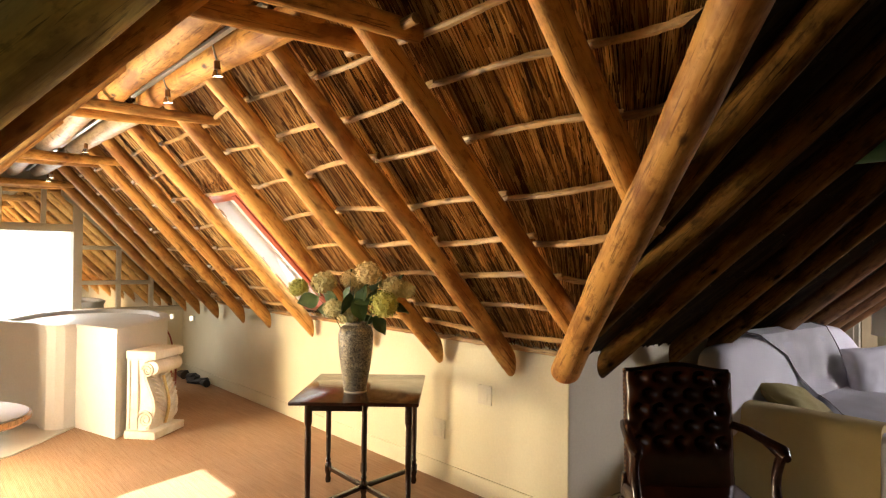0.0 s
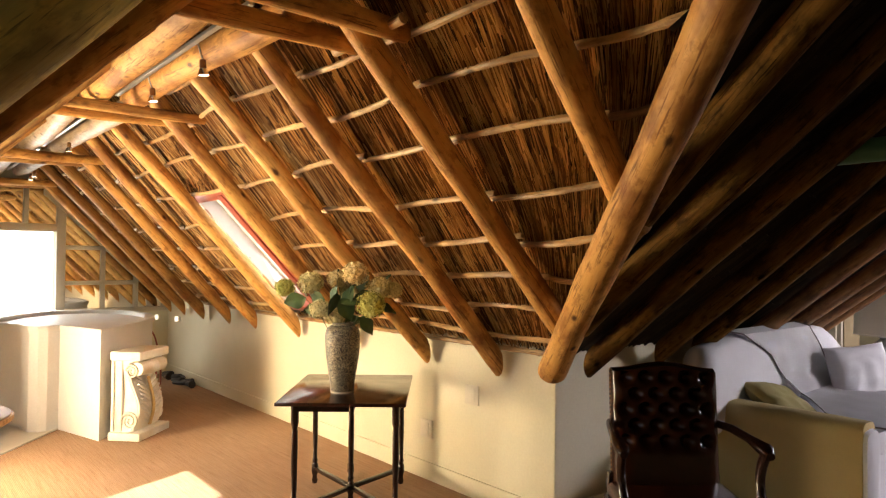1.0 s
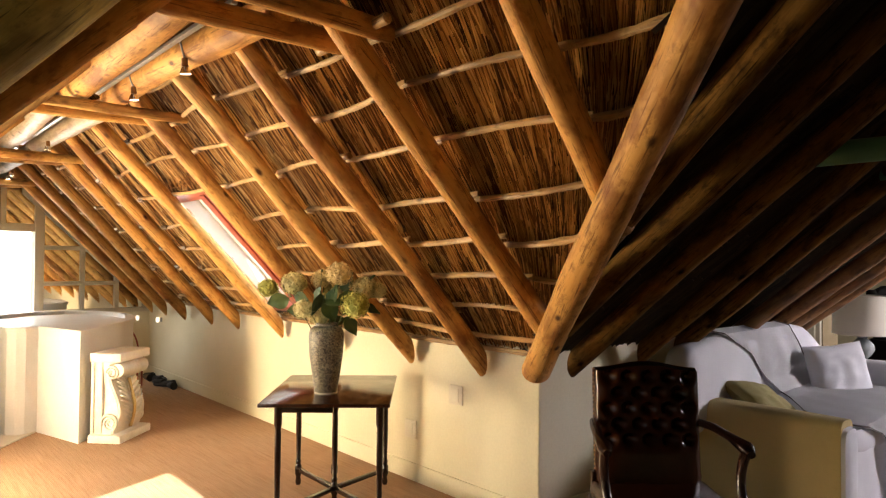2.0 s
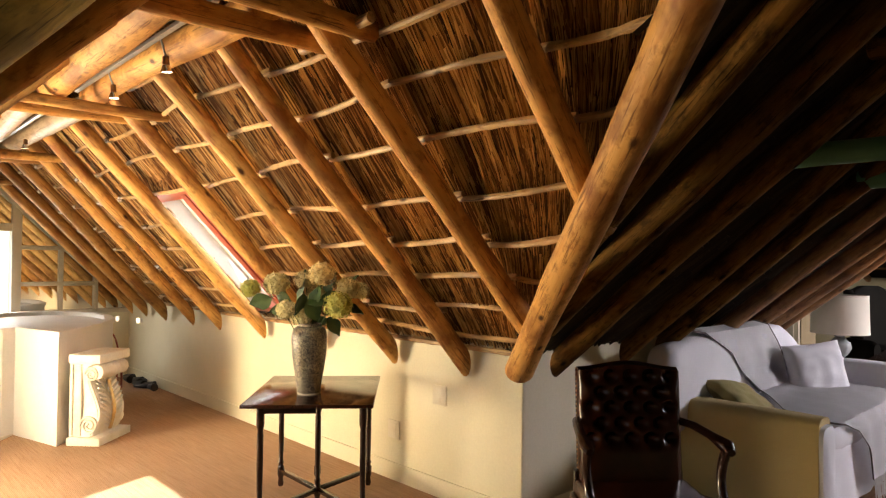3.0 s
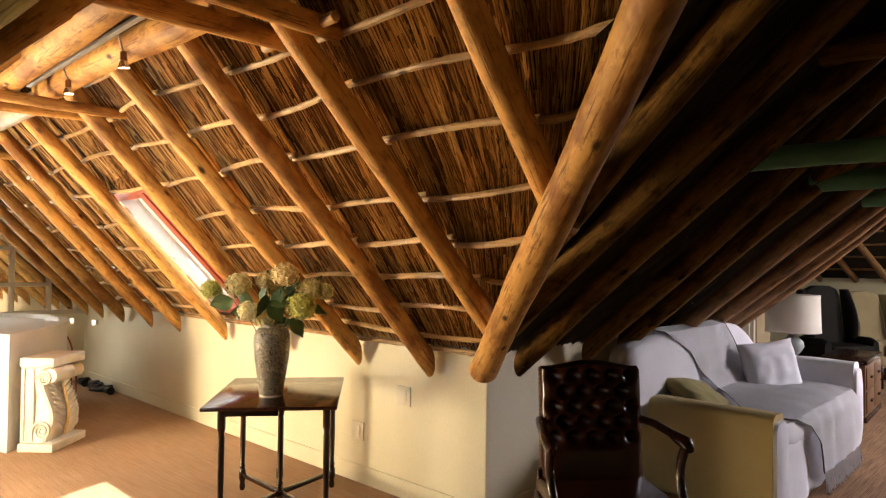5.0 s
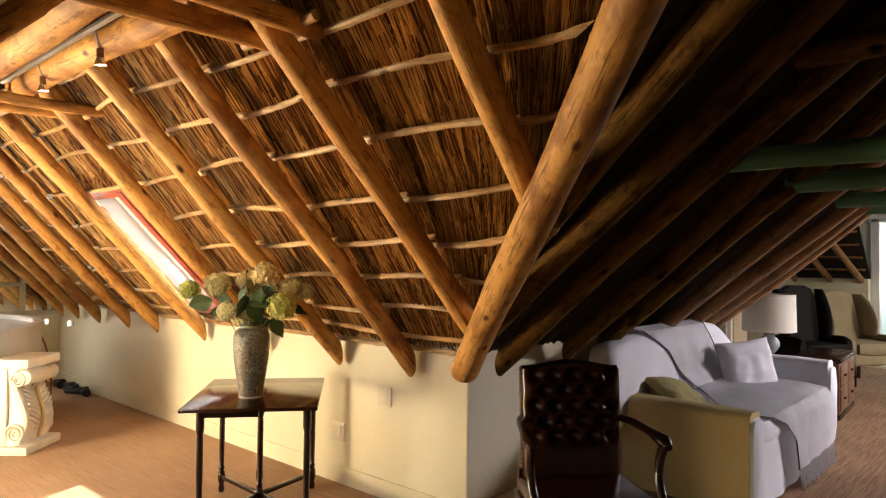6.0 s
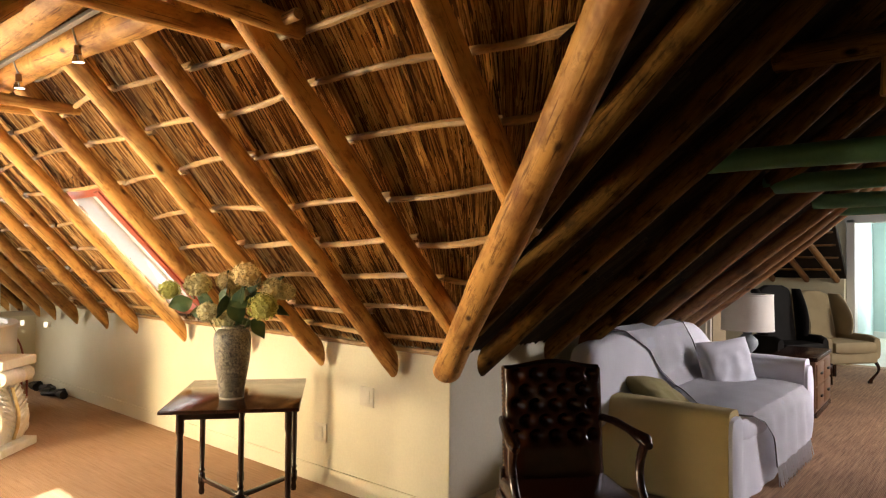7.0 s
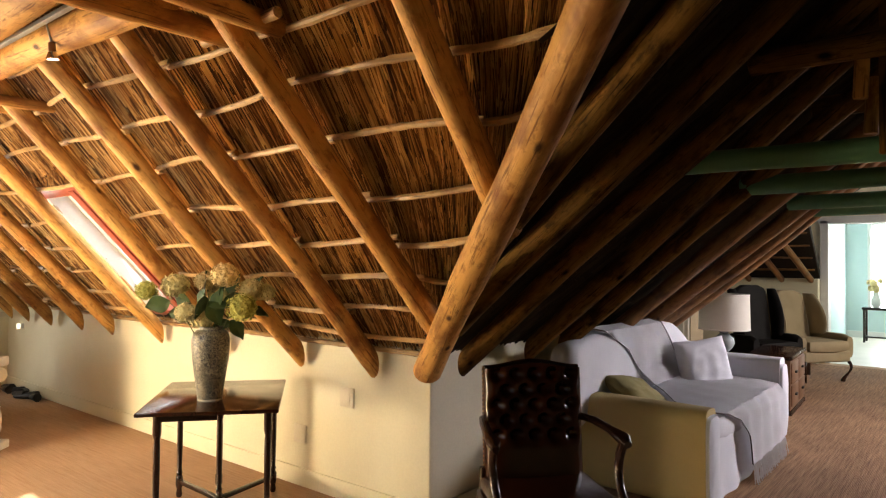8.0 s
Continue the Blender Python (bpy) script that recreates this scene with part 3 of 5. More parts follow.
# collar ties: pairs of poles on both sides of a rafter couple
def collar(y, x0, x1, z, seed, r=0.042):
    for j, dy in enumerate((-0.12, 0.12)):
        tagged(pole("collar_tie", (x0 - .02 * j, y + dy, z), (x1 - 0.06 * j, y + dy, z + .01), r, r * 0.92, LOG, seed=seed + j, wob=0.01), "peeled pole collar tie clasping two rafters", "beam", "collar ties")


collar(-0.27, -2.3, -1.38, 2.372, 500, 0.046)
collar(1.87, -2.3, -1.36, 2.375, 510, 0.032)
collar(4.16, -2.3, -1.38, 2.36, 520)
collar(6.3, -2.3, -1.40, 2.33, 530)
tagged(pole("peg", (-1.475, -0.50, 2.385), (-1.47, -0.03, 2.375), 0.023, 0.022, LATH, seed=540, wob=0.0), "short pale peg through the collar ties", "peg")
for i, (y0, y1) in enumerate(((-0.18, 2.02), (1.98, 4.4), (4.3, 6.5))):
    for j, (xa, xb, r) in enumerate(((-1.72, -1.725, 0.07), (-2.02, -1.95, 0.085))):
        mat = LOG if i == 0 else LOG_PALE
        tagged(pole("ridge_pole", (xa, y0, 2.455 + .02 * j), (xb, y1, 2.50), r, r * 0.95, mat, seed=560 + 3 * i + j, wob=0.012, segs=18), "thick peeled pole under the ridge", "beam", "ridge poles")
    tagged(part("lamp_rail", box(-1.855, -1.83, y0 + .15, y1 - .15, 2.475, 2.495, 0.003), STEEL), "thin grey metal track between the ridge poles", "track")


# spot lamps on the track
def spot_lamp(x, y, z, tilt, turn, label):
    s = thing("spot_lamp", pose(x, y, z, 0, 0, turn) @ Matrix.Scale(0.74, 4), label, "lamp", "ceiling spot lamps")
    arm = lathe([(0.006, -0.075), (0.006, 0.06)], 8)
    part("stem", arm, STEEL, s, "thin metal stem", pose(0, 0, 0, 25))
    body = lathe([(0.012, 0.0), (0.02, -0.004), (0.021, -0.05), (0.024, -0.055)], 16)
    part("socket", body, BRONZE, s, "brown metal lamp socket", pose(0, 0.034, -0.068, tilt))
    cup = lathe([(0.02, -0.055), (0.028, -0.07), (0.036, -0.095), (0.038, -0.1), (0.034, -0.1)], 20, cap=False)
    part("reflector", cup, CHROME, s, "glass reflector bulb", pose(0, 0.034, -0.068, tilt))
    bulb = lathe([(0.002, -0.093), (0.033, -0.093), (0.034, -0.096), (0.002, -0.098)], 20)
    part("bulb", bulb, BULB, s, "glowing bulb face", pose(0, 0.034, -0.068, tilt))
    return s


SPOTS = [(-1.80, 0.64, 2.485, 8, -60), (-1.81, 1.37, 2.49, 6, -70), (-1.76, 3.6, 2.49, 6, 0), (-1.68, 5.7, 2.48, 0, 20), (-1.64, 6.1, 2.48, 0, 60)]
for x, y, z, tilt, turn in SPOTS:
    spot_lamp(x, y, z, tilt, turn, "small lit spot lamp hanging from the track")

# valley poles
FOOT, HEADP = (-0.105, -0.062, 0.915), (-1.993, -2.42, 2.70)
tagged(pole("valley_rafter", FOOT, HEADP, 0.076, 0.066, LOG, seed=7, segs=24, wob=0.006), "thick peeled pole valley rafter at the wall corner", "rafter")
tagged(pole("valley_rafter", (WX + 0.16, -0.14, 1.08), (RIDGE_X + .02, -2.27, 2.79), 0.095, 0.085, LOG_OLIVE, seed=8, segs=24, wob=0.006), "thick olive coloured valley rafter overhead", "rafter")
bolt = thing("bolt", pose(-0.02, 0.10, 0.985, 0, -90, 0), "black iron bolt end in the wall top", "bolt")
part("bolt_head", lathe([(0.012, -0.03), (0.022, 0), (0.02, 0.012), (0.008, 0.016)], 12), BLACK, bolt)

# ---- roof timber, east wing ----
RAF2 = [(-0.745, -0.86, -1.255), (-0.37, -0.45, -0.676), (0.16, -0.13, -0.12), (0.88, -0.13, 0.20), (1.32, -0.13, 0.92), (2.08, -0.13, 1.83), (2.70, -0.13, 2.42), (3.10, -0.13, 2.88), (3.42, -0.13, 3.24)]
# the first five rafters take the shaded pole colour
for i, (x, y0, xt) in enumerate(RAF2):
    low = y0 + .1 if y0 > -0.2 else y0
    tagged(pole("rafter", (x, low, Z2 - M2 * low), (xt, RIDGE_Y, Z2 - M2 * RIDGE_Y), 0.060, 0.055, LOG_SHADED if i < 5 else LOG_BROWN, seed=i + 80, wob=0.015,
                cut=((x, y0, 1), (0, 1, 0.12)) if y0 > -0.2 else None), "pole rafter, the near ones darkened for shade", "rafter", "rafters of the east wing")
for i, x in enumerate((0.1, 1.12, 2.35, 3.12)):
    tagged(pole("tie_beam", (x, -1.38, 1.965), (x, -4.6, 1.97), 0.052, 0.047, GREEN, seed=i + 120, wob=0.012, segs=18), "green painted round tie beam", "beam", "green tie beams")
tagged(pole("collar_tie", (-0.05, -1.72, 2.33), (-0.05, -4.2, 2.33), 0.055, 0.05, LOG_SHADED, seed=130), "pole collar tie darkened for shade", "beam", "collar ties")
tagged(pole("collar_tie", (1.1, -1.75, 2.36), (1.1, -4.2, 2.36), 0.055, 0.05, LOG_SHADED, seed=131), "pole collar tie darkened for shade", "beam", "collar ties")
tagged(part("king_post", box(0.05, 0.16, -2.28, -2.14, 1.93, 3.15, 0.01), LOG_SHADED), "dark square timber post on the tie beam", "post")
for i, (x, z) in enumerate(((-0.02, 2.20), (0.3, 2.12))):
    tagged(pole("strut", (x, -2.09, z - .06), (x, -2.10, z + .16), 0.028, 0.026, LOG, seed=140 + i, segs=10, wob=0.0), "short pale pole strut in the dark roof", "strut", "pole struts")
for i, y in enumerate((-0.42, 0.0, 0.5, 1.0)):
    tagged(pole("rafter", (END_X - .16, y, 1.27), (END_X - 2.0, y + .80, 2.93), 0.050, 0.045, LOG_BROWN, seed=150 + i, segs=10, wob=0.004), "short pole rafter of the hipped end", "rafter", "rafters of the hipped end")
for i in range(7):
    f = 0.10 + 0.09 * i
    tagged(pole("lath", (END_X - 2.3 * f - .03, -0.46, 1.26 + 2.07 * f), (END_X - 2.3 * f - .03, 2.6, 1.27 + 2.07 * f), 0.016, 0.014, LOG_BROWN, seed=170 + i, segs=8, wob=0.014),
           "thin brown pole lath on the hipped end", "lath", "laths of the hipped end")
for x, y in ((1.12, -2.16),):
    spot_lamp(x, y, 1.92, 0, 30, "small lit spot lamp on the tie beam")

# ---- skylight ----
x0, x1, y0, y1 = SK
s = tagged(new("window_1"), "roof skylight with a red brown timber frame", "window", kind="structure")
e = Vector((x0 - x1, 0, za(x0) - za(x1))).normalized()
nrm = Vector((-S1, 0, -C1))
sk_m = Matrix((( e.x, 0, -nrm.x, x1), (e.y, 1, 0, 0), (e.z, 0, -nrm.z, za(x1)), (0, 0, 0, 1)))
span = math.hypot(x0 - x1, za(x0) - za(x1))
# the north jamb is white: sunlight on its face put into the colour
for nm, b, mt in ((*q, WHITE if q[1][2] > y1 - .02 else REDWOOD) for q in (("sill", (-.04, .03, y0 - .05, y1 + .05, -.02, .22)), ("head", (span - .04, span + .03, y0 - .05, y1 + .05, -.02, .22)),
              ("jamb", (.03, span - .04, y0 - .05, y0 + .012, -.02, .22)), ("jamb", (.03, span - .04, y1 - .012, y1 + .05, -.02, .22)))):
    part(nm, box(*b, 0.006), mt, s, "timber frame piece", sk_m)
part("trim", box(.0, span, y0 + .012, y0 + .10, -.03, .0, 0.006), REDWOOD, s, "red painted trim", sk_m)
ins = 0.05
for b in ((.03, span - .04, y0 + .012, y0 + .012 + ins, .1, .16), (.03, span - .04, y1 - .012 - ins, y1 - .012, .1, .16), (.03, .03 + ins, y0 + .07, y1 - .07, .1, .16), (span - .04 - ins, span - .04, y0 + .07, y1 - .07, .1, .16)):
    part("sash", box(*b, 0.006), WHITE, s, "white painted sash", sk_m)
pane = part("pane", box(.08, span - .09, y0 + .06, y1 - .06, .125, .135), GLASS, s, "clear glass", sk_m)
pane.visible_shadow = False

tagged(part("backdrop_sky", box(-1.5, span + 1.5, y0 - 2, y1 + 2, 1.2, 1.22), GLOW_TOP, None, "", sk_m), "bright white sky above the skylight", "sky", kind="structure")

# ---- north gable lattice ----
g = tagged(new("window_2"), "cream lattice gable with mirror panes round a window", "window", kind="structure")
GY0 = GABLE_Y
def bar(x0, x1, z0, z1, name="bar", depth=0.05):
    part(name, box(x0, x1, GY0 - depth, GY0 - .004, z0, z1, 0.006), CREAM, g)
bar(-2.42, -2.35, 0.0, 1.85); bar(-1.32, -1.22, 0.0, 2.33); bar(-2.42, -1.32, 1.81, 1.90)
bar(-1.66, -1.61, 1.90, 2.33); bar(-2.10, -2.05, 1.90, 2.33); bar(-2.5, -1.22, 2.33, 2.40)
bar(-1.22, -0.80, 1.60, 1.65); bar(-0.83, -0.78, 0.8, 1.95); bar(-1.22, -0.42, 1.17, 1.22); bar(-0.44, -0.39, 0.8, 1.50)
bar(-1.22, 0.0, 0.82, 0.88); bar(-1.22, 0.0, 0.0, 0.02)
def sloped(xa, xb):
    za_, zb_ = 1.00 - 0.96 * xa, 1.00 - 0.96 * xb
    part("bar", slab([(xa, GY0 - .06, za_ - .05), (xa, GY0 - .06, za_ - .14), (xb, GY0 - .06, zb_ - .14), (xb, GY0 - .06, zb_ - .05)], -0.05), CREAM, g, "sloping cream bar", smooth=False)
sloped(-1.45, -0.0)
def mirror(pts):
    part("pane", slab([(x, GY0 - .012, z) for x, z in pts], -0.006), MIRROR, g, "mirror glass pane", smooth=False)
mirror([(-2.05, 1.90), (-1.66, 1.90), (-1.66, 2.33), (-2.05, 2.33)])
mirror([(-1.61, 1.90), (-1.32, 1.90), (-1.32, 2.25), (-1.40, 2.33), (-1.61, 2.33)])
mirror([(-1.22, 1.65), (-0.83, 1.65), (-0.83, 1.66), (-1.22, 2.03)])
mirror([(-1.22, 1.22), (-0.83, 1.22), (-0.83, 1.60), (-1.22, 1.60)])
mirror([(-1.22, 0.88), (-0.83, 0.88), (-0.83, 1.17), (-1.22, 1.17)])
mirror([(-0.78, 1.22), (-0.44, 1.22), (-0.44, 1.29), (-0.78, 1.61)])
mirror([(-0.78, 0.88), (-0.44, 0.88), (-0.44, 1.17), (-0.78, 1.17)])
mirror([(-0.39, 0.88), (-0.10, 0.88), (-0.10, 0.96), (-0.39, 1.23)])

# ---- stair parapet ----
outline = [(-1.52, 3.53), (-1.06, 4.12), (-0.80, 4.58), (-0.70, 5.0), (-0.72, 5.45), (-0.86, 5.78), (-1.12, 5.97), (-1.45, 5.98), (-1.78, 5.72), (-2.05, 5.3), (-2.22, 4.90), (-1.96, 4.42), (-1.955, 4.26), (-1.93, 4.16), (-1.87, 4.105), (-1.80, 4.10), (-1.70, 4.16)]
def prism(points, z0, z1):
    bm = bmesh.new()
    lo = [bm.verts.new((x, y, z0)) for x, y in points]
    hi = [bm.verts.new((x, y, z1)) for x, y in points]
    bm.faces.new(lo[::-1]); bm.faces.new(hi)
    for i in range(len(points)):
        j = (i + 1) % len(points)
        bm.faces.new((lo[i], lo[j], hi[j], hi[i]))
    return bm
c0 = Vector((-1.4, 4.8))
par = thing("stair_parapet", pose(0, 0, 0), "cream plastered curved low wall round the stairwell", "low wall")
part("body", prism(outline, 0, 0.872), WHITE, par, sharp=32)
rim = [tuple(c0 + (Vector(p) - c0) * (1 + 0.02 / (Vector(p) - c0).length)) for p in outline]
inner = [tuple(c0 + (Vector(p) - c0) * (1 - 0.075 / (Vector(p) - c0).length)) for p in outline]


def coping_ring(z0, z1):
    bm = bmesh.new()
    rings = [[bm.verts.new((*p, z)) for p in pts] for pts, z in ((inner, z0), (rim, z0), (rim, z1), (inner, z1))]
    for a, b in zip(rings, rings[1:] + rings[:1]):
        for i in range(len(a)):
            j = (i + 1) % len(a)
            bm.faces.new((a[i], a[j], b[j], b[i]))
    bmesh.ops.recalc_face_normals(bm, faces=bm.faces[:])
    top = [e for e in bm.edges if all(abs(w.co.z - z1) < 1e-5 for w in e.verts) and len(e.link_faces) == 2 and e.calc_face_angle(0) > 0.8]
    bmesh.ops.bevel(bm, geom=top, offset=0.006, segments=2, affect="EDGES")
    return bm


part("coping", coping_ring(0.872, 0.912), WHITE, par, "cream rounded coping", sharp=32)
setting("stair_landing", prism([(-1.70, 4.16), (-1.90, 4.34), (-2.22, 4.9), (-3.6, 4.9), (-3.6, 2.6), (-2.24, 3.49)], 0.0, 0.012), PALE_FLOOR, "pale stone landing beside the stairwell", "floor")

# ---- scroll corbel ----
def corbel():
    c = thing("scroll_corbel", pose(-1.235, 3.61, 0, 0, 0, 43), "white plaster scroll corbel with gilded acanthus leaf, on the floor", "corbel")
    part("plinth", box(-0.235, 0.235, -0.20, 0.08, 0, 0.065, 0.008), PLASTER_ORN, c)
    part("capital", box(-0.225, 0.225, -0.19, 0.08, 0.655, 0.73, 0.012), PLASTER_ORN, c)
    part("back_block", box(-0.20, 0.20, -0.02, 0.08, 0.065, 0.655, 0.006), PLASTER_ORN, c)
    # the S-shaped shaft
    bm = bmesh.new()
    rows = []
    for i in range(25):
        s = i / 24
        z = 0.065 + 0.59 * s
        d = -0.13 - 0.045 * math.sin(math.pi * 2 * (s - 0.07)) * (1 - 0.3 * s) if s < 0.98 else -0.16
        d += 0.02 * s
        w = 0.195 - 0.02 * math.sin(math.pi * s)
        rows.append([(-w, 0.0, z), (-w, d + .02, z), (-w + .02, d, z), (-w * .5, d - .006, z), (0, d, z), (w * .5, d - .006, z), (w - .02, d, z), (w, d + .02, z), (w, 0.0, z)])
    add_rings(bm, rows)
    part("shaft", bm, PLASTER_ORN, c)
    # volutes: flat spirals on both sides, and the upper roll
    roll = lathe([(0.03, -0.19), (0.055, -0.19), (0.06, -0.18), (0.06, -0.06), (0.066, -0.045), (0.05, -0.03), (0.066, -0.01), (0.055, 0.0), (0.066, 0.01), (0.05, 0.03), (0.066, 0.045), (0.06, 0.06), (0.06, 0.18), (0.055, 0.19), (0.03, 0.19)], 24)
    part("upper_scroll", roll, PLASTER_ORN, c, "white scroll with silvered bands", pose(0, -0.14, 0.585, 0, 90, 0))
    for side in (-1, 1):
        for cz, cy, rad in ((0.565, -0.10, 0.058), (0.155, -0.085, 0.075)):
            bm = bmesh.new()
            rings = []
            for i in range(61):
                a = i / 60 * math.pi * 4.4
                r = rad * (1 - i / 60 * 0.82)
                t = 0.011 * (1 - 0.5 * i / 60)
                p = Vector((side * 0.192, cy + r * math.cos(a), cz + r * math.sin(a)))
                rr = Vector((0, math.cos(a), math.sin(a)))
                rings.append([p + rr * t * math.cos(q) + Vector((side, 0, 0)) * t * 1.3 * math.sin(q) for q in (2 * math.pi * k / 8 for k in range(8))])
            add_rings(bm, rings)
            part("volute", bm, PLASTER_ORN, c)
        # acanthus lobes
        for k in range(11):
            bm = bmesh.new()
            z = 0.115 + k * 0.037
            s = (z - 0.065) / 0.59
            d = -0.13 - 0.045 * math.sin(math.pi * 2 * (s - 0.07)) * (1 - 0.3 * s) + 0.02 * s + 0.002
            L = 0.150 - 0.003 * k
            rings = []
            for i in range(9):
                u = i / 8
                w = 0.017 * math.sin(math.pi * (0.12 + 0.85 * u)) + 0.003
                x = side * (0.012 + L * u)
                zz = z + 0.075 * u ** 0.8
                y = d - 0.018 * math.sin(math.pi * u * 0.8) + (0.01 * u)
                rings.append([(x, y + .012 * math.cos(q) * 0.9, zz + w * math.sin(q)) for q in (2 * math.pi * j / 8 for j in range(8))])
            add_rings(bm, rings)
            bmesh.ops.recalc_face_normals(bm, faces=bm.faces[:])
            part("leaf_lobe", bm, SILVERLEAF, c, "silvered leaf lobe")
    for sx in (-1, 1):
        rows = []
        for i in range(25):
            s = 0.02 + 0.90 * i / 24
            d = -0.13 - 0.045 * math.sin(math.pi * 2 * (s - 0.07)) * (1 - 0.3 * s) + 0.02 * s
            w = 0.195 - 0.02 * math.sin(math.pi * s)
            rows.append([(sx * (w - .008) + 0.011 * math.cos(q), d + 0.006 + 0.011 * math.sin(q), 0.065 + 0.59 * s) for q in (2 * math.pi * j / 8 for j in range(8))])
        part("scroll_edge", add_rings(bmesh.new(), rows), PLASTER_ORN, c, "rounded moulding along the scroll")
        part("side_fillet", box(sx * 0.205 - .006, sx * 0.205 + .006, 0.045, 0.06, 0.075, 0.645, 0.003), PLASTER_ORN, c, "thin raised fillet")
    bm = add_rings(bmesh.new(), [[(0.014 * math.cos(q), -0.155 - 0.03 * math.sin(6.28 * ((z - .065) / .59 - .07)) + 0.014 * math.sin(q), z) for q in (2 * math.pi * j / 8 for j in range(8))] for z in (0.09 + 0.045 * i for i in range(10))])
    part("leaf_midrib", bm, GOLD, c, "gilded midrib")
    return c


corbel()

# ---- wall plates, wall lamps, clutter ----
for y, z, lab in ((0.686, 0.648, "cream wall switch plate"), (1.144, 0.345, "cream wall socket plate low on the wall")):
    p = thing("wall_switch", pose(0, y, z), lab + " on the knee wall", "switch", "wall plates")
    part("plate", box(-0.009, 0.0, -0.062, 0.062, -0.062, 0.062, 0.003), PLATE, p)
    part("rocker", box(-0.013, -0.009, -0.03, 0.03, -0.042, 0.042, 0.002), PLATE, p)
for x, y, turn in ((-0.0, 6.13, 0), (-0.16, GY0 - .002, 90)):
    p = thing("wall_lamp", pose(x, y, 0.74, 0, 0, turn), "small lit wall lamp with a white shade", "lamp", "wall lamps")
    part("bracket", box(-0.03, 0, -0.02, 0.02, -0.03, 0.03, 0.004), WHITE, p)
    part("shade", lathe([(0.016, -0.03), (0.02, -0.01), (0.018, 0.03)], 14), BULB_SOFT, p, "glowing white shade", pose(-0.05, 0, 0))
r = random.Random(9)
cl = thing("shoe_pile", pose(-0.10, 5.85, 0) @ Matrix.Diagonal((0.9, 1.0, 0.7, 1)), "heap of black shoes on the floor by the wall", "shoes")
for i in range(7):
    y = -0.42 + i * 0.14
    bm = add_rings(bmesh.new(), [[((0.045 + 0.01 * math.sin(3 * u)) * math.cos(q), 0.28 * (u - .5), max(0.0, 0.035 + 0.03 * (1 - u)) * (1 + math.sin(q)) + .0) for q in (2 * math.pi * j / 10 for j in range(10))] for u in (0, .12, .35, .6, .85, 1)])
    part("shoe", bm, BLACK, cl, "", pose(r.uniform(-.06, .04), y, 0, 0, 0, r.uniform(-40, 40)))

# bentwood chair by the far wall
ch = thing("bentwood_chair", pose(-0.50, 5.72, 0, 0, 0, 150) @ Matrix.Scale(0.82, 4), "dark reddish bentwood chair beside the stairwell", "chair")
part("seat", lathe([(0.02, 0.43), (0.19, 0.43), (0.2, 0.44), (0.19, 0.455), (0.02, 0.455)], 24), REDWOOD, ch)
for x, y in ((-.14, -.14), (.14, -.14), (-.14, .14), (.14, .14)):
    part("leg", lathe([(0.013, 0), (0.017, 0.43)], 10), REDWOOD, ch, "", pose(x, y, 0))
bm = add_rings(bmesh.new(), [[(0.17 * math.cos(a) + 0.012 * math.cos(q) * math.cos(a), 0.17 + 0.012 * math.sin(q), 0.44 + 0.42 * math.sin(a) + 0.012 * math.cos(q) * math.sin(a)) for q in (2 * math.pi * j / 8 for j in range(8))] for a in (math.pi * i / 24 for i in range(25))])
part("back_hoop", bm, REDWOOD, ch)

# round stool table
st = thing("round_table", pose(-2.70, 2.35, 0) @ Matrix.Diagonal((1, 1, 0.86, 1)), "round wooden table with a white top", "table")
part("tabletop", lathe([(0.05, 0.60), (0.40, 0.60), (0.43, 0.625), (0.43, 0.655), (0.05, 0.655)], 48), LATH, st, "light wood rim")
part("cloth", lathe([(0.05, 0.655), (0.41, 0.655), (0.415, 0.665), (0.40, 0.672), (0.05, 0.672)], 48), WHITE, st, "white top")
part("column", lathe([(0.17, 0.0), (0.17, 0.03), (0.05, 0.09), (0.045, 0.5), (0.09, 0.60)], 20), WHITE, st)


# ---- side table ----
def baluster(h, r):
    return [(r * .8, 0), (r * 1.1, 0.02), (r * .8, 0.05), (r * 1.25, 0.075), (r * 1.25, 0.125), (r * .8, 0.14), (r * 1.15, 0.155), (r * .8, 0.17), (r, 0.35), (r, h - .16), (r * .85, h - .14), (r * 1.25, h - .11), (r * 1.25, h)]


t = thing("gateleg_table", pose(-0.683, 1.048, 0, 0, 0, -40), "dark mahogany gateleg table with turned legs, leaf extended", "table")
part("tabletop", box(-0.36, 0.36, -0.465, 0.465, 0.700, 0.720, 0.006, 3), TABLETOP, t, "polished dark top")
part("apron", box(-0.28, 0.28, -0.03, 0.05, 0.62, 0.699, 0.004), DARKWOOD, t)
part("gate_rail", box(-0.265, 0.04, -0.385, -0.355, 0.655, 0.699, 0.004), DARKWOOD, t, "", None)
legs = [(-0.265, -0.37), (0.30, -0.36), (-0.29, 0.40), (0.29, 0.40), (0.0, 0.03), (-0.05, 0.41)]
for x, y in legs:
    part("leg", lathe(baluster(0.70, 0.018), 12), DARKWOOD, t, "", pose(x, y, 0))
def rail(x0, y0, x1, y1, z, r):
    a, b = Vector((x0, y0, z)), Vector((x1, y1, z))
    L = (b - a).length
    part("stretcher", box(-r, r, -r * .9, r * .9, 0, L, 0.003), DARKWOOD, t, "", Matrix.Translation(a) @ (b - a).to_track_quat("Z", "Y").to_matrix().to_4x4())
for x, y in legs[:4]:
    rail(0.0, 0.03, x, y, 0.10, 0.014)

# ---- vase and flowers ----
v = thing("vase", pose(-0.80, 0.965, 0.720), "dark stoneware vase with cream scrollwork glaze on the table", "vase")
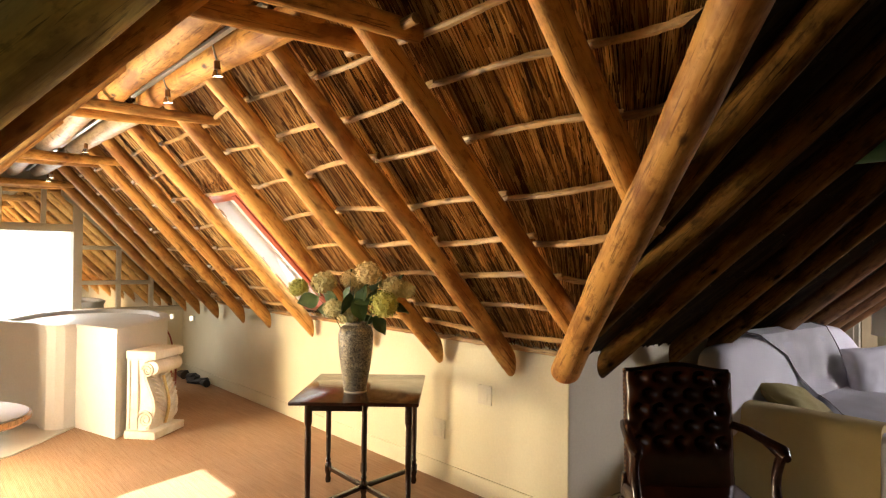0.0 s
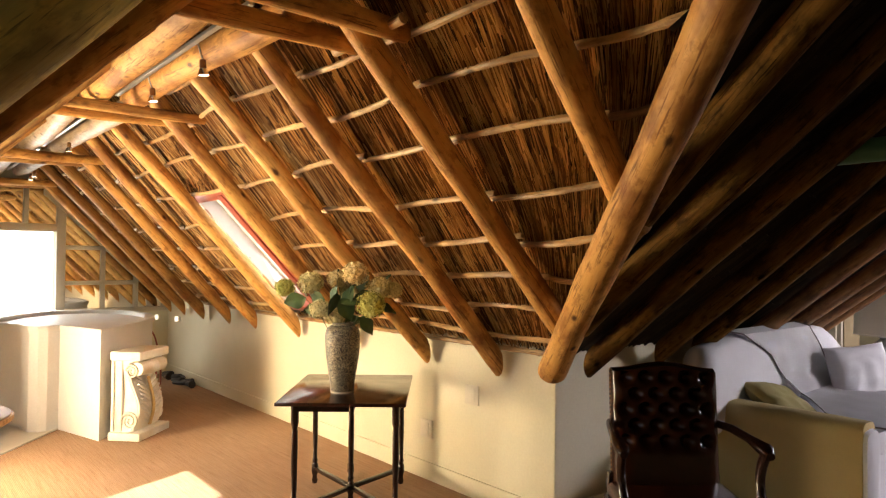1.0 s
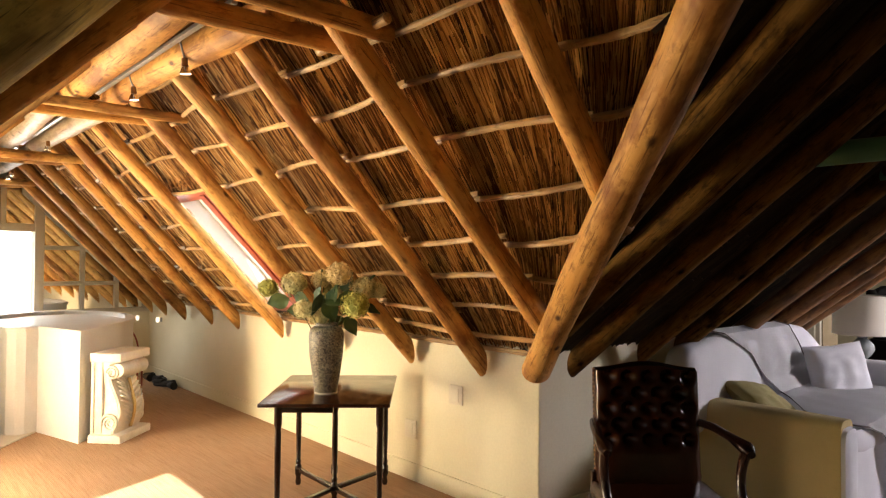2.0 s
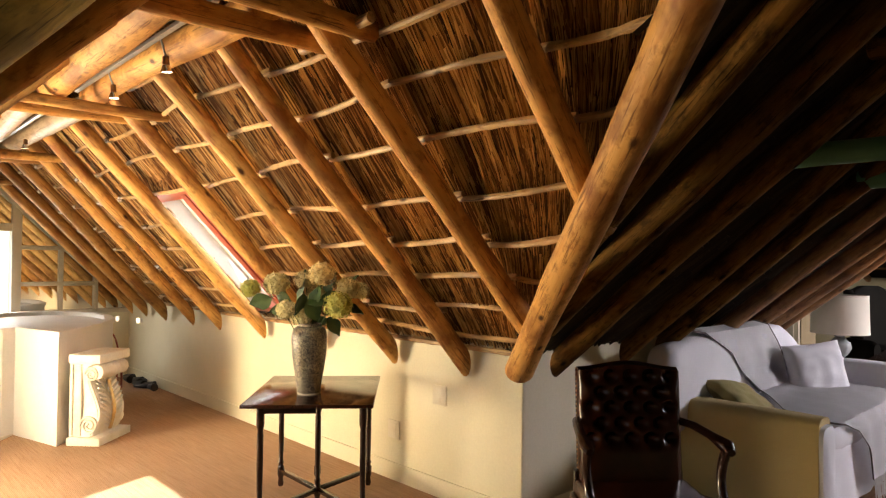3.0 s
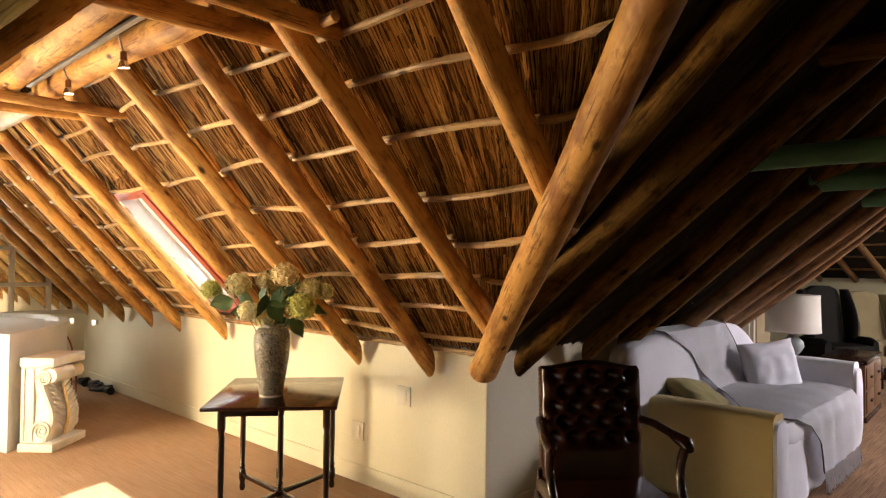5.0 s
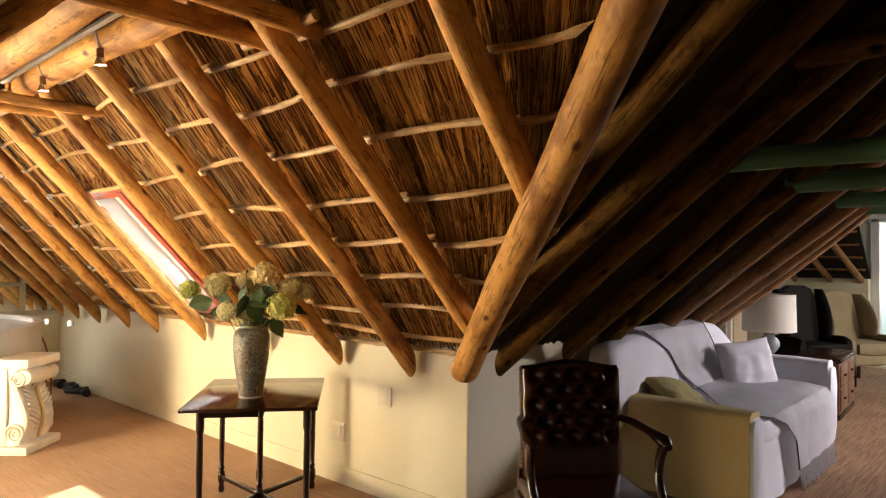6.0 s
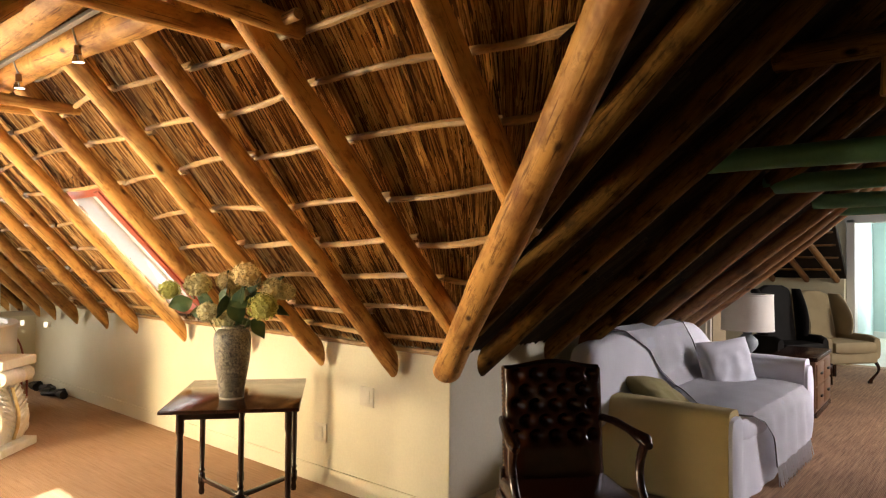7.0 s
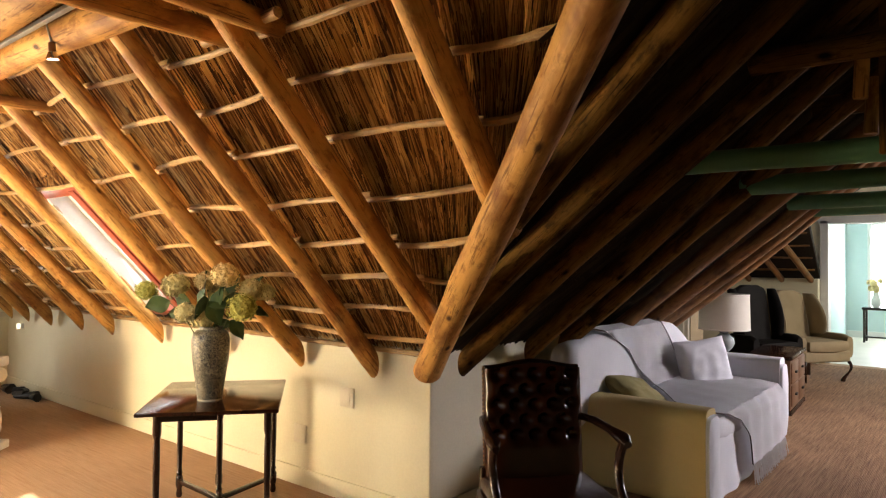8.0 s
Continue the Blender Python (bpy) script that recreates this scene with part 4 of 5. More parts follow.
part("body", lathe([(0.04, 0.0), (0.066, 0.0), (0.068, 0.008), (0.072, 0.05), (0.085, 0.13), (0.098, 0.22), (0.104, 0.30), (0.104, 0.345), (0.096, 0.375), (0.078, 0.392), (0.066, 0.396), (0.064, 0.402), (0.066, 0.412), (0.060, 0.413), (0.056, 0.40)], 40, cap=True), VASE, v)
part("foot_ring", lathe([(0.05, 0.0), (0.0675, -0.0005), (0.0685, 0.01), (0.05, 0.01)], 32), CREAM, v, "cream foot ring")
bq = thing("hydrangea_bouquet", pose(-0.80, 0.965, 0.72 + 0.385), "bouquet of cream and yellow green hydrangeas", "flowers")
R4, F4 = Vector((0.709, -0.705, 0)), Vector((0.705, 0.709, 0))
HEADS = [(-0.35, 0.23, -0.02, 0.060, 1), (-0.20, 0.26, 0.0, 0.075, 0), (-0.045, 0.285, 0.06, 0.066, 2), (0.075, 0.32, -0.03, 0.078, 2), (0.215, 0.235, 0.03, 0.078, 0), (0.18, 0.14, -0.06, 0.085, 1), (-0.125, 0.11, -0.05, 0.060, 3), (0.29, 0.22, 0.06, 0.055, 0), (-0.05, 0.06, 0.02, 0.06, 3), (0.02, 0.20, 0.12, 0.07, 0)]
r = random.Random(21)
for hx, hz, hd, rad, tone in HEADS:
    cpos = R4 * hx + F4 * hd + Vector((0, 0, hz))
    bm = bmesh.new()
    n = 95
    for i in range(n):
        zz = 1 - 2 * (i + 0.5) / n
        a = i * 2.39996 + r.uniform(-.2, .2)
        q = math.sqrt(1 - zz * zz)
        d = Vector((q * math.cos(a), q * math.sin(a), zz * 0.85))
        base = d * rad * r.uniform(0.86, 1.06)
        tq = (d + Vector((r.uniform(-.35, .35), r.uniform(-.35, .35), r.uniform(-.35, .35)))).to_track_quat("Z", "Y").to_matrix()
        sp = r.uniform(0, 1.57)
        for k in range(4):
            b = sp + k * math.pi / 2
            L = rad * r.uniform(0.21, 0.29)
            pts = [(0, 0, -0.004), (L * .6 * math.cos(b - .55), L * .6 * math.sin(b - .55), 0.001), (L * math.cos(b), L * math.sin(b), 0.003 + r.uniform(-.002, .003)), (L * .6 * math.cos(b + .55), L * .6 * math.sin(b + .55), 0.001)]
            bm.faces.new([bm.verts.new(cpos + base + tq @ Vector(p)) for p in pts])
    bmesh.ops.create_icosphere(bm, subdivisions=2, radius=rad * .84, matrix=Matrix.Translation(cpos))
    part("flower_head", bm, PETALS[tone], bq, ("cream hydrangea head", "yellow green hydrangea head", "peach cream hydrangea head", "pale yellow hydrangea head")[tone], smooth=False)
    p0, p1 = Vector((hx * .06, 0, -0.25)), cpos * 0.97
    mid = Vector((cpos.x * .25, cpos.y * .25, cpos.z * .6))
    rings = []
    for i in range(9):
        u = i / 8
        p = p0 * (1 - u) ** 2 + mid * 2 * u * (1 - u) + p1 * u * u
        rings.append([p + Vector((0.003 * math.cos(w), 0.003 * math.sin(w), 0)) for w in (2 * math.pi * j / 6 for j in range(6))])
    part("stem", add_rings(bmesh.new(), rings), LEAFGREEN, bq)
LEAVES = [(-0.28, 0.15, -0.06, 0.15, 200), (-0.16, 0.17, -0.03, 0.14, 150), (0.03, 0.19, -0.04, 0.15, 80), (0.04, 0.11, -0.07, 0.15, -60), (0.16, 0.02, -0.05, 0.13, -50), (-0.06, 0.27, 0.02, 0.14, 100),
          (0.12, 0.2, 0.0, 0.13, 30), (-0.2, 0.09, 0.05, 0.13, 190), (0.25, 0.12, 0.05, 0.13, -10), (0.05, 0.04, 0.06, 0.13, 20), (-0.03, 0.14, -0.08, 0.14, -100), (0.10, 0.27, 0.07, 0.13, 70), (0.23, 0.28, 0.06, 0.1, 60), (-0.27, 0.22, 0.05, 0.12, 130), (0.07, 0.16, -0.09, 0.13, 10), (-0.09, 0.20, 0.08, 0.14, 90)]
for lx, lz, ld, L, ang in LEAVES:
    bm = bmesh.new()
    rows = []
    for i in range(9):
        u = i / 8
        w = 0.36 * L * math.sin(math.pi * min(1, u * 1.02) ** 0.85) + 0.001
        z = -0.25 * L * u * u
        rows.append([bm.verts.new(((u - .5) * L, sgn * w, z - 0.10 * L * (1 - abs(sgn)) * 0.6 + 0.004 * math.sin(7 * u * sgn + i))) for sgn in (-1, -.5, 0, .5, 1)])
    for p, q in zip(rows, rows[1:]):
        for j in range(4):
            bm.faces.new((p[j], p[j + 1], q[j + 1], q[j]))
    m = Matrix.Translation(R4 * lx + F4 * ld + Vector((0, 0, lz))) @ Matrix.Rotation(radians(-44.8), 4, "Z") @ Matrix.Rotation(radians(-ang), 4, "Y") @ Matrix.Rotation(radians(r.uniform(25, 75)), 4, "X")
    part("leaf", bm, LEAFGREEN, bq, "", m)


# ---- tufted armchair ----
def armchair():
    c = thing("tufted_armchair", pose(-0.045, -0.705, 0, 0, 0, -41.5), "dark brown leather button tufted armchair with wooden arms", "armchair")
    # back cushion: a sheet with buttons pulled in
    W, H0, H1 = 0.245, 0.47, 0.985
    buttons = []
    for j in range(2, 7):
        for i in range(5 if j % 2 == 0 else 4):
            buttons.append((-0.19 + 0.095 * i + (0.0475 if j % 2 else 0), 0.52 + 0.073 * j))
    bm = bmesh.new()
    nx, nz = 56, 60
    def crest(x):
        u = x / W
        return H1 + 0.03 * (math.cos(math.pi * u) * 0.5 + 0.5)
    def depth(x, z):
        d = 0.055
        for bx, bz in buttons:
            q = ((x - bx) / 0.034) ** 2 + ((z - bz) / 0.03) ** 2
            d -= 0.05 * math.exp(-q)
        e = max(abs(x) / W, 0)
        d *= (1 - e ** 8 * 0.7)
        return d
    front = [[bm.verts.new((x, -depth(x, z) - 0.02 + 0.10 * (z - 0.47), z)) for x in (-W + 2 * W * i / nx for i in range(nx + 1)) for z in [H0 + (crest(x) - H0) * j / nz]] for j in range(nz + 1)]
    back = [[bm.verts.new((x, 0.045 + 0.10 * (z - 0.47), z)) for x in (-W + 2 * W * i / nx for i in range(nx + 1)) for z in [H0 + (crest(x) - H0) * j / nz]] for j in (0, nz)]
    for j in range(nz):
        for i in range(nx):
            bm.faces.new((front[j][i], front[j][i + 1], front[j + 1][i + 1], front[j + 1][i]))
    for i in range(nx):
        bm.faces.new((front[nz][i], front[nz][i + 1], back[1][i + 1], back[1][i]))
        bm.faces.new((front[0][i + 1], front[0][i], back[0][i], back[0][i + 1]))
        bm.faces.new((back[0][i + 1], back[0][i], back[1][i], back[1][i + 1]))
    left = [front[j][0] for j in range(nz + 1)]
    right = [front[j][nx] for j in range(nz + 1)]
    bm.faces.new(left + [back[1][0], back[0][0]])
    bm.faces.new(right[::-1] + [back[0][nx], back[1][nx]])
    bk = part("backrest", bm, LEATHER, c, "button tufted leather back", sharp=60)
    for bx, bz in buttons:
        if bz < crest(bx) - .02:
            part("button", lathe([(0.002, -0.004), (0.008, -0.003), (0.010, 0.0), (0.002, 0.003)][::-1], 10), LEATHER, bk, "", pose(bx, -depth(bx, bz) - 0.022 + 0.10 * (bz - .47), bz, 90))
    bm = bmesh.new()
    rings = []
    for i in range(41):
        u = i / 40
        x = -W + 2 * W * u
        rings.append([(x, 0.0 + 0.10 * (crest(x) - .47) + 0.02 * math.cos(q), crest(x) + 0.012 * math.sin(q)) for q in (2 * math.pi * k / 8 for k in range(8))])
    add_rings(bm, rings)
    part("crest_rail", bm, DARKWOOD, c)
    for sx in (-1, 1):
        part("back_post", box(sx * W - .018, sx * W + .018, 0.0, 0.05, 0.0, 0.5, 0.005), DARKWOOD, c)
        # nail-studded side edge of the back
        bm = bmesh.new()
        for k in range(24):
            z = H0 + 0.02 + k * 0.0215
            bmesh.ops.create_icosphere(bm, subdivisions=1, radius=0.0055, matrix=Matrix.Translation((sx * (W + .001), 0.02 + 0.1 * (z - .47), z)))
        part("nail_trim", bm, BRASS, c, "row of brass nails")
        # arm: from the back forward, knuckle, and scrolled post
        path = [(sx * .25, 0.02, 0.74), (sx * .275, -.10, 0.745), (sx * .295, -.25, 0.735), (sx * .30, -.38, 0.725), (sx * .30, -.425, 0.71)]
        rings = []
        for j, (x, y, z) in enumerate(path):
            w, h = (0.024, 0.018) if j < 3 else (0.034, 0.03)
            if j == 4:
                w, h = 0.018, 0.016
            rings.append([(x + w * math.cos(q), y, z + h * math.sin(q)) for q in (2 * math.pi * k / 12 for k in range(12))])
        bm = add_rings(bmesh.new(), rings)
        bmesh.ops.recalc_face_normals(bm, faces=bm.faces[:])
        part("arm", bm, DARKWOOD, c)
        post = []
        for i in range(15):
            u = i / 14
            z = 0.715 - 0.30 * u
            y = -.385 + 0.075 * math.sin(u * math.pi * 0.8) - 0.15 * u * u
            w = 0.02 + 0.006 * math.cos(u * 6)
            post.append([(sx * (.30 - .02 * u) + 0.02 * math.cos(q), y + w * 1.3 * math.sin(q), z) for q in (2 * math.pi * k / 10 for k in range(10))])
        bm = add_rings(bmesh.new(), post)
        bmesh.ops.recalc_face_normals(bm, faces=bm.faces[:])
        part("arm_post", bm, DARKWOOD, c)
        part("front_leg", box(sx * .26 - .022, sx * .26 + .022, -.52, -.476, 0.0, 0.36, 0.005), DARKWOOD, c)
    part("seat_rail", box(-.28, .28, -.53, 0.04, 0.32, 0.39, 0.008), DARKWOOD, c)
    part("seat", box(-.275, .275, -.54, 0.0, 0.39, 0.475, 0.035, 4), LEATHER, c, "padded leather seat")
    for sx in (-1, 1):
        part("stretcher", box(sx * .25 - .012, sx * .25 + .012, -.48, 0.02, 0.12, 0.15, 0.003), DARKWOOD, c)


armchair()


# ---- sofa ----
def soft(nx, ny, nz, size, puff, seed, crease=0.0):
    """A cushion: a rounded block with puffed sides and uneven cloth."""
    bm = bmesh.new()
    bmesh.ops.create_cube(bm, size=2.0)
    bmesh.ops.subdivide_edges(bm, edges=bm.edges[:], cuts=nx, use_grid_fill=True)
    off = Vector((seed * 3.1, seed * 1.7, seed))
    for w in bm.verts:
        p = w.co.copy()
        q = Vector((p.x * (1 - puff * (p.y * p.y + p.z * p.z) * .25), p.y * (1 - puff * (p.x * p.x + p.z * p.z) * .25), p.z * (1 - puff * (p.x * p.x + p.y * p.y) * .5)))
        q = Vector((q.x * size[0], q.y * size[1], q.z * size[2]))
        w.co = q + p.normalized() * crease * noise.noise(q * 5 + off)
    return bm


def pillow(size, thick, seed, crease=0.012, n=22):
    bm = bmesh.new()
    grid = {}
    off = Vector((seed * 2.3, seed, 0))
    for s in (-1, 1):
        for i in range(n + 1):
            for j in range(n + 1):
                u, w = 2 * i / n - 1, 2 * j / n - 1
                edge = (1 - u ** 4) * (1 - w ** 4)
                if s == 1 and edge < 1e-6:
                    grid[s, i, j] = grid[-1, i, j]
                    continue
                pinch = 1 - 0.07 * (1 - abs(u * w)) * (abs(u) ** 6 + abs(w) ** 6) * 0.9
                co = Vector((u * size[0] * pinch, s * thick * edge ** 0.6, w * size[1] * pinch))
                co += Vector((0, 1, 0)) * crease * noise.noise(Vector((u * 3, w * 3, s)) + off) * edge
                grid[s, i, j] = bm.verts.new(co)
    for s in (-1, 1):
        for i in range(n):
            for j in range(n):
                f = (grid[s, i, j], grid[s, i + 1, j], grid[s, i + 1, j + 1], grid[s, i, j + 1])
                if len(set(f)) == 4:
                    try:
                        bm.faces.new(f if s < 0 else f[::-1])
                    except ValueError:
                        pass
    return bm


def sheet(rows, thick=0.0):
    bm = bmesh.new()
    vs = [[bm.verts.new(p) for p in row] for row in rows]
    for a, b in zip(vs, vs[1:]):
        for i in range(len(a) - 1):
            bm.faces.new((a[i], a[i + 1], b[i + 1], b[i]))
    if thick:
        bmesh.ops.solidify(bm, geom=bm.faces[:], thickness=thick)
    return bm


def sofa():
    s = thing("sofa", Matrix.Diagonal((1, 1.065, 1, 1)), "white slipcovered sofa with rolled arms and camel back", "sofa")
    # base with skirt
    rows = []
    for z, o in ((0.012, 0.012), (0.10, 0.006), (0.20, 0.0), (0.32, 0.0), (0.40, 0.004), (0.44, -0.01)):
        ring = []
        n = 120
        for i in range(n):
            u = i / n * 4
            k, f = int(u), u - int(u)
            x0, x1, y0, y1 = 1.38, 3.24, -1.07, -0.22
            cx, cy = [(x0 + (x1 - x0) * f, y0), (x1, y0 + (y1 - y0) * f), (x1 - (x1 - x0) * f, y1), (x0, y1 - (y1 - y0) * f)][k]
            wv = 0.010 * math.sin(i * 1.1) * max(0, (0.3 - z)) / 0.3 + 0.006 * noise.noise(Vector((cx * 4, cy * 4, z * 3)))
            nx, ny = [(0, -1), (1, 0), (0, 1), (-1, 0)][k]
            ring.append((cx + nx * (o + wv), cy + ny * (o + wv), z))
        rows.append(ring)
    part("base", add_rings(bmesh.new(), rows), SLIP, s, "skirted slipcover base")
    bm = soft(16, 16, 16, (0.91, 0.43, 0.085), 0.18, 2, 0.018)
    part("seat_cushion", bm, SLIP, s, "plump white seat cushion", pose(2.30, -0.67, 0.455))
    # camel back
    bm = bmesh.new()
    rows = []
    n = 48
    ease = lambda q: max(0, min(1, q)) ** 2 * (3 - 2 * max(0, min(1, q)))
    prof = lambda u: 0.97 + 0.07 * ease(u / 0.35) - 0.03 * ease((u - .6) / .25) - 0.22 * ease((u - 0.80) / 0.24)
    for i in range(n + 1):
        u = i / n
        x = 0.98 + 2.40 * u
        end = math.sqrt(max(0.02, 1 - max(0, 1 - u / 0.06) ** 2))
        t = 0.40 + (prof(u) - 0.40) * (0.72 + 0.28 * end)
        ring = []
        for k in range(20):
            a = 2 * math.pi * k / 20
            cy, cz = -0.24, (t + 0.40) / 2
            y = cy + 0.115 * end * (abs(math.cos(a)) ** 0.6) * (1 if math.cos(a) > 0 else -1) - 0.10 * (0.9 - cz - (t - 0.40) / 2 * math.sin(a)) * 0.35
            z = cz + (t - 0.40) / 2 * (abs(math.sin(a)) ** 0.55) * (1 if math.sin(a) > 0 else -1)
            ring.append(Vector((x, y, z)) + Vector((0, 0.012, 0.006)) * noise.noise(Vector((x * 3, y * 4, z * 4))))
        rows.append(ring)
    add_rings(bm, rows)
    bmesh.ops.recalc_face_normals(bm, faces=bm.faces[:])
    part("backrest", bm, SLIP, s, "curved slipcovered back")
    # rolled arms; the near one takes the warm-lit cover colour
    for x0, x1, mat, zs in ((1.20, 1.43, SLIP_WARM, 1.0), (3.14, 3.36, SLIP, 1.18)):
        bm = bmesh.new()
        rows = []
        cx, hw = (x0 + x1) / 2, (x1 - x0) / 2
        for i in range(15):
            y = -0.28 - 0.80 * i / 14
            ring = []
            for k in range(28):
                a = 2 * math.pi * k / 28
                # profile: straight sides, rolled top
                c_, s_ = math.cos(a), math.sin(a)
                x = cx + hw * (1.0 + 0.16 * max(0, s_)) * (abs(c_) ** 0.45) * (1 if c_ > 0 else -1)
                z = (0.32 + 0.305 * (abs(s_) ** 0.5) * (1 if s_ > 0 else -1)) * zs
                p = Vector((cx + (x - cx) * (1 if i < 14 else .93), y, 0.02 + (z - 0.015)))
                p += Vector((0.010, 0, 0.006)) * noise.noise(Vector((x * 5, y * 4, z * 4)))
                ring.append(p)
            rows.append(ring)
        add_rings(bm, rows)
        bmesh.ops.recalc_face_normals(bm, faces=bm.faces[:])
        part("arm", bm, mat, s, "rolled slipcovered arm")
        # front panel with piping
        bm = bmesh.new()
        rows = []
        for d, g in ((-1.075, 0.9), (-1.10, 0.86), (-1.112, 0.6), (-1.115, 0.1)):
            rows.append([(cx + hw * g * (1.0 + 0.16 * max(0, math.sin(a))) * (abs(math.cos(a)) ** 0.45) * (1 if math.cos(a) > 0 else -1), d, (0.325 + 0.295 * g * (abs(math.sin(a)) ** 0.5) * (1 if math.sin(a) > 0 else -1)) * zs) for a in (2 * math.pi * k / 28 for k in range(28))])
        add_rings(bm, rows)
        bmesh.ops.recalc_face_normals(bm, faces=bm.faces[:])
        part("arm_panel", bm, SLIP, s, "white front arm panel with piping")
    return s


sofa()
tagged(part("cushion", pillow((0.25, 0.235), 0.085, 3), SLIP, None, "", pose(2.79, -0.65, 0.665, -14, -5, -34)), "white cotton square cushion leaning on the sofa", "cushion", "sofa cushions")
tagged(part("cushion", pillow((0.24, 0.19), 0.075, 5), OLIVECLOTH, None, "", pose(1.64, -0.55, 0.585, -60, 10, -8)), "small olive yellow cushion lying behind the arm", "cushion", "sofa cushions")


def throw():
    """A woven throw over the back, the seat and the front edge."""
    path = [(-0.13, 0.86, 1.30, 2.50), (-0.16, 1.00, 1.32, 2.52), (-0.24, 1.048, 1.38, 2.56), (-0.318, 1.02, 1.52, 2.62), (-0.358, 0.86, 1.84, 2.72), (-0.372, 0.68, 2.03, 2.86), (-0.45, 0.575, 2.10, 2.98), (-0.56, 0.562, 1.98, 3.03), (-0.75, 0.563, 1.64, 3.06),
            (-0.95, 0.558, 1.48, 3.08), (-1.07, 0.535, 1.60, 3.10), (-1.115, 0.46, 1.84, 3.12), (-1.125, 0.34, 1.95, 3.12), (-1.135, 0.22, 1.99, 3.08), (-1.14, 0.13, 2.01, 2.98)]
    rows = []
    fine = []
    for (a, b) in zip(path, path[1:]):
        for q in range(4):
            u = q / 4
            fine.append([a[i] + (b[i] - a[i]) * u for i in range(4)])
    fine.append(path[-1])
    n = 44
    for r_, (y, z, xa, xb) in enumerate(fine):
        row = []
        for i in range(n + 1):
            x = xa + (xb - xa) * i / n
            rip = 0.009 * math.sin(x * 21 + r_ * .1) * (1 if r_ > 40 else 0.25) + 0.006 * noise.noise(Vector((x * 6, y * 6, z * 6)))
            row.append((x, y - 0.008 - (rip if z < 0.5 or z > 0.6 else 0), z + 0.010 + (rip if 0.5 < z < 0.6 else 0)))
        rows.append(row)
    t = thing("throw_blanket", Matrix.Diagonal((1, 1.065, 1, 1)), "off white woven throw with fringe draped on the sofa", "blanket")
    part("cloth", sheet(rows, 0.006), THROW, t)
    for side, stop in ((0, len(rows)), (-1, 26)):
        line = [Vector(row[side]) for row in rows[:stop]]
        hem = [[p + Vector((0.007 * math.cos(q), 0.005 * math.sin(q) - .003, 0.006 * math.sin(q) + .002)) for q in (2 * math.pi * j / 8 for j in range(8))] for p in line]
        part("hem", add_rings(bmesh.new(), hem), HEM, t, "dark bound edge")
    bm = bmesh.new()
    rr = random.Random(2)
    y, z, xa, xb = path[-1]
    for i in range(150):
        x = xa + (xb - xa) * i / 149
        L = rr.uniform(0.10, 0.15)
        dx, dy = rr.uniform(-.02, .02), rr.uniform(-.03, .005)
        add_rings(bm, [[(x + dx * u + 0.003 * math.cos(q), y - 0.012 + dy * u + 0.003 * math.sin(q), z + .012 - L * u) for q in (0, 2.09, 4.19)] for u in (0, .5, 1)])
    part("fringe", bm, THROW, t, "knotted fringe")


throw()

# ---- lamp on its stand ----
n = thing("lamp_stand", pose(4.02, -0.48, 0), "dark wooden lamp table beside the sofa", "table")
part("tabletop", box(-.26, .26, -.26, .26, .59, .62, 0.006), DARKWOOD, n)
for x in (-.22, .22):
    for y in (-.22, .22):
        part("leg", box(x - .02, x + .02, y - .02, y + .02, 0, .59, 0.003), DARKWOOD, n)
part("shelf", box(-.22, .22, -.22, .22, .2, .22, 0.003), DARKWOOD, n)
lm = thing("table_lamp", pose(3.89, -0.50, 0.62), "table lamp with a cream drum shade and grey glass base", "lamp")
part("base", lathe([(0.02, 0), (0.085, 0.0), (0.09, 0.012), (0.05, 0.03), (0.04, 0.05), (0.075, 0.09), (0.098, 0.135), (0.09, 0.18), (0.055, 0.215), (0.035, 0.235), (0.05, 0.25), (0.03, 0.262), (0.012, 0.27), (0.012, 0.40)], 32), GREYGLASS, lm, "turned grey glazed base")
part("shade", lathe([(0.236, 0.27), (0.238, 0.27), (0.230, 0.615), (0.226, 0.615)], 48, cap=False), SHADE, lm, "cream linen drum shade")
for z in (0.27, 0.606):
    part("shade_ring", lathe([(0.2385 - (z - .27) * .023, z - .002), (0.2405 - (z - .27) * .023, z), (0.2405 - (z - .27) * .023, z + .01), (0.2385 - (z - .27) * .023, z + .012)], 48, cap=False), SHADE, lm)

# ---- chest with dark back piece ----
cst = thing("wooden_chest", pose(4.98, -0.74, 0, 0, 0, 3), "brown wooden chest with brass handles on the floor", "chest")
part("body", box(-.48, .48, -.2, .2, 0.05, .56, 0.008), CHESTWOOD, cst)
part("lid", box(-.50, .50, -.22, .22, .56, .60, 0.01), DARKWOOD, cst, "dark lid")
part("plinth", box(-.49, .49, -.21, .21, 0, .05, 0.006), DARKWOOD, cst)
for x0, x1 in ((-.45, -.01), (.01, .45)):
    for z0, z1 in ((.09, .30), (.32, .53)):
        dr = part("drawer", box(x0, x1, -.212, -.2, z0, z1, 0.004), CHESTWOOD, cst)
        part("handle", box((x0 + x1) / 2 - .04, (x0 + x1) / 2 + .04, -.232, -.212, (z0 + z1) / 2 - .012, (z0 + z1) / 2 + .012, 0.005), BLACK, dr, "dark iron handle")


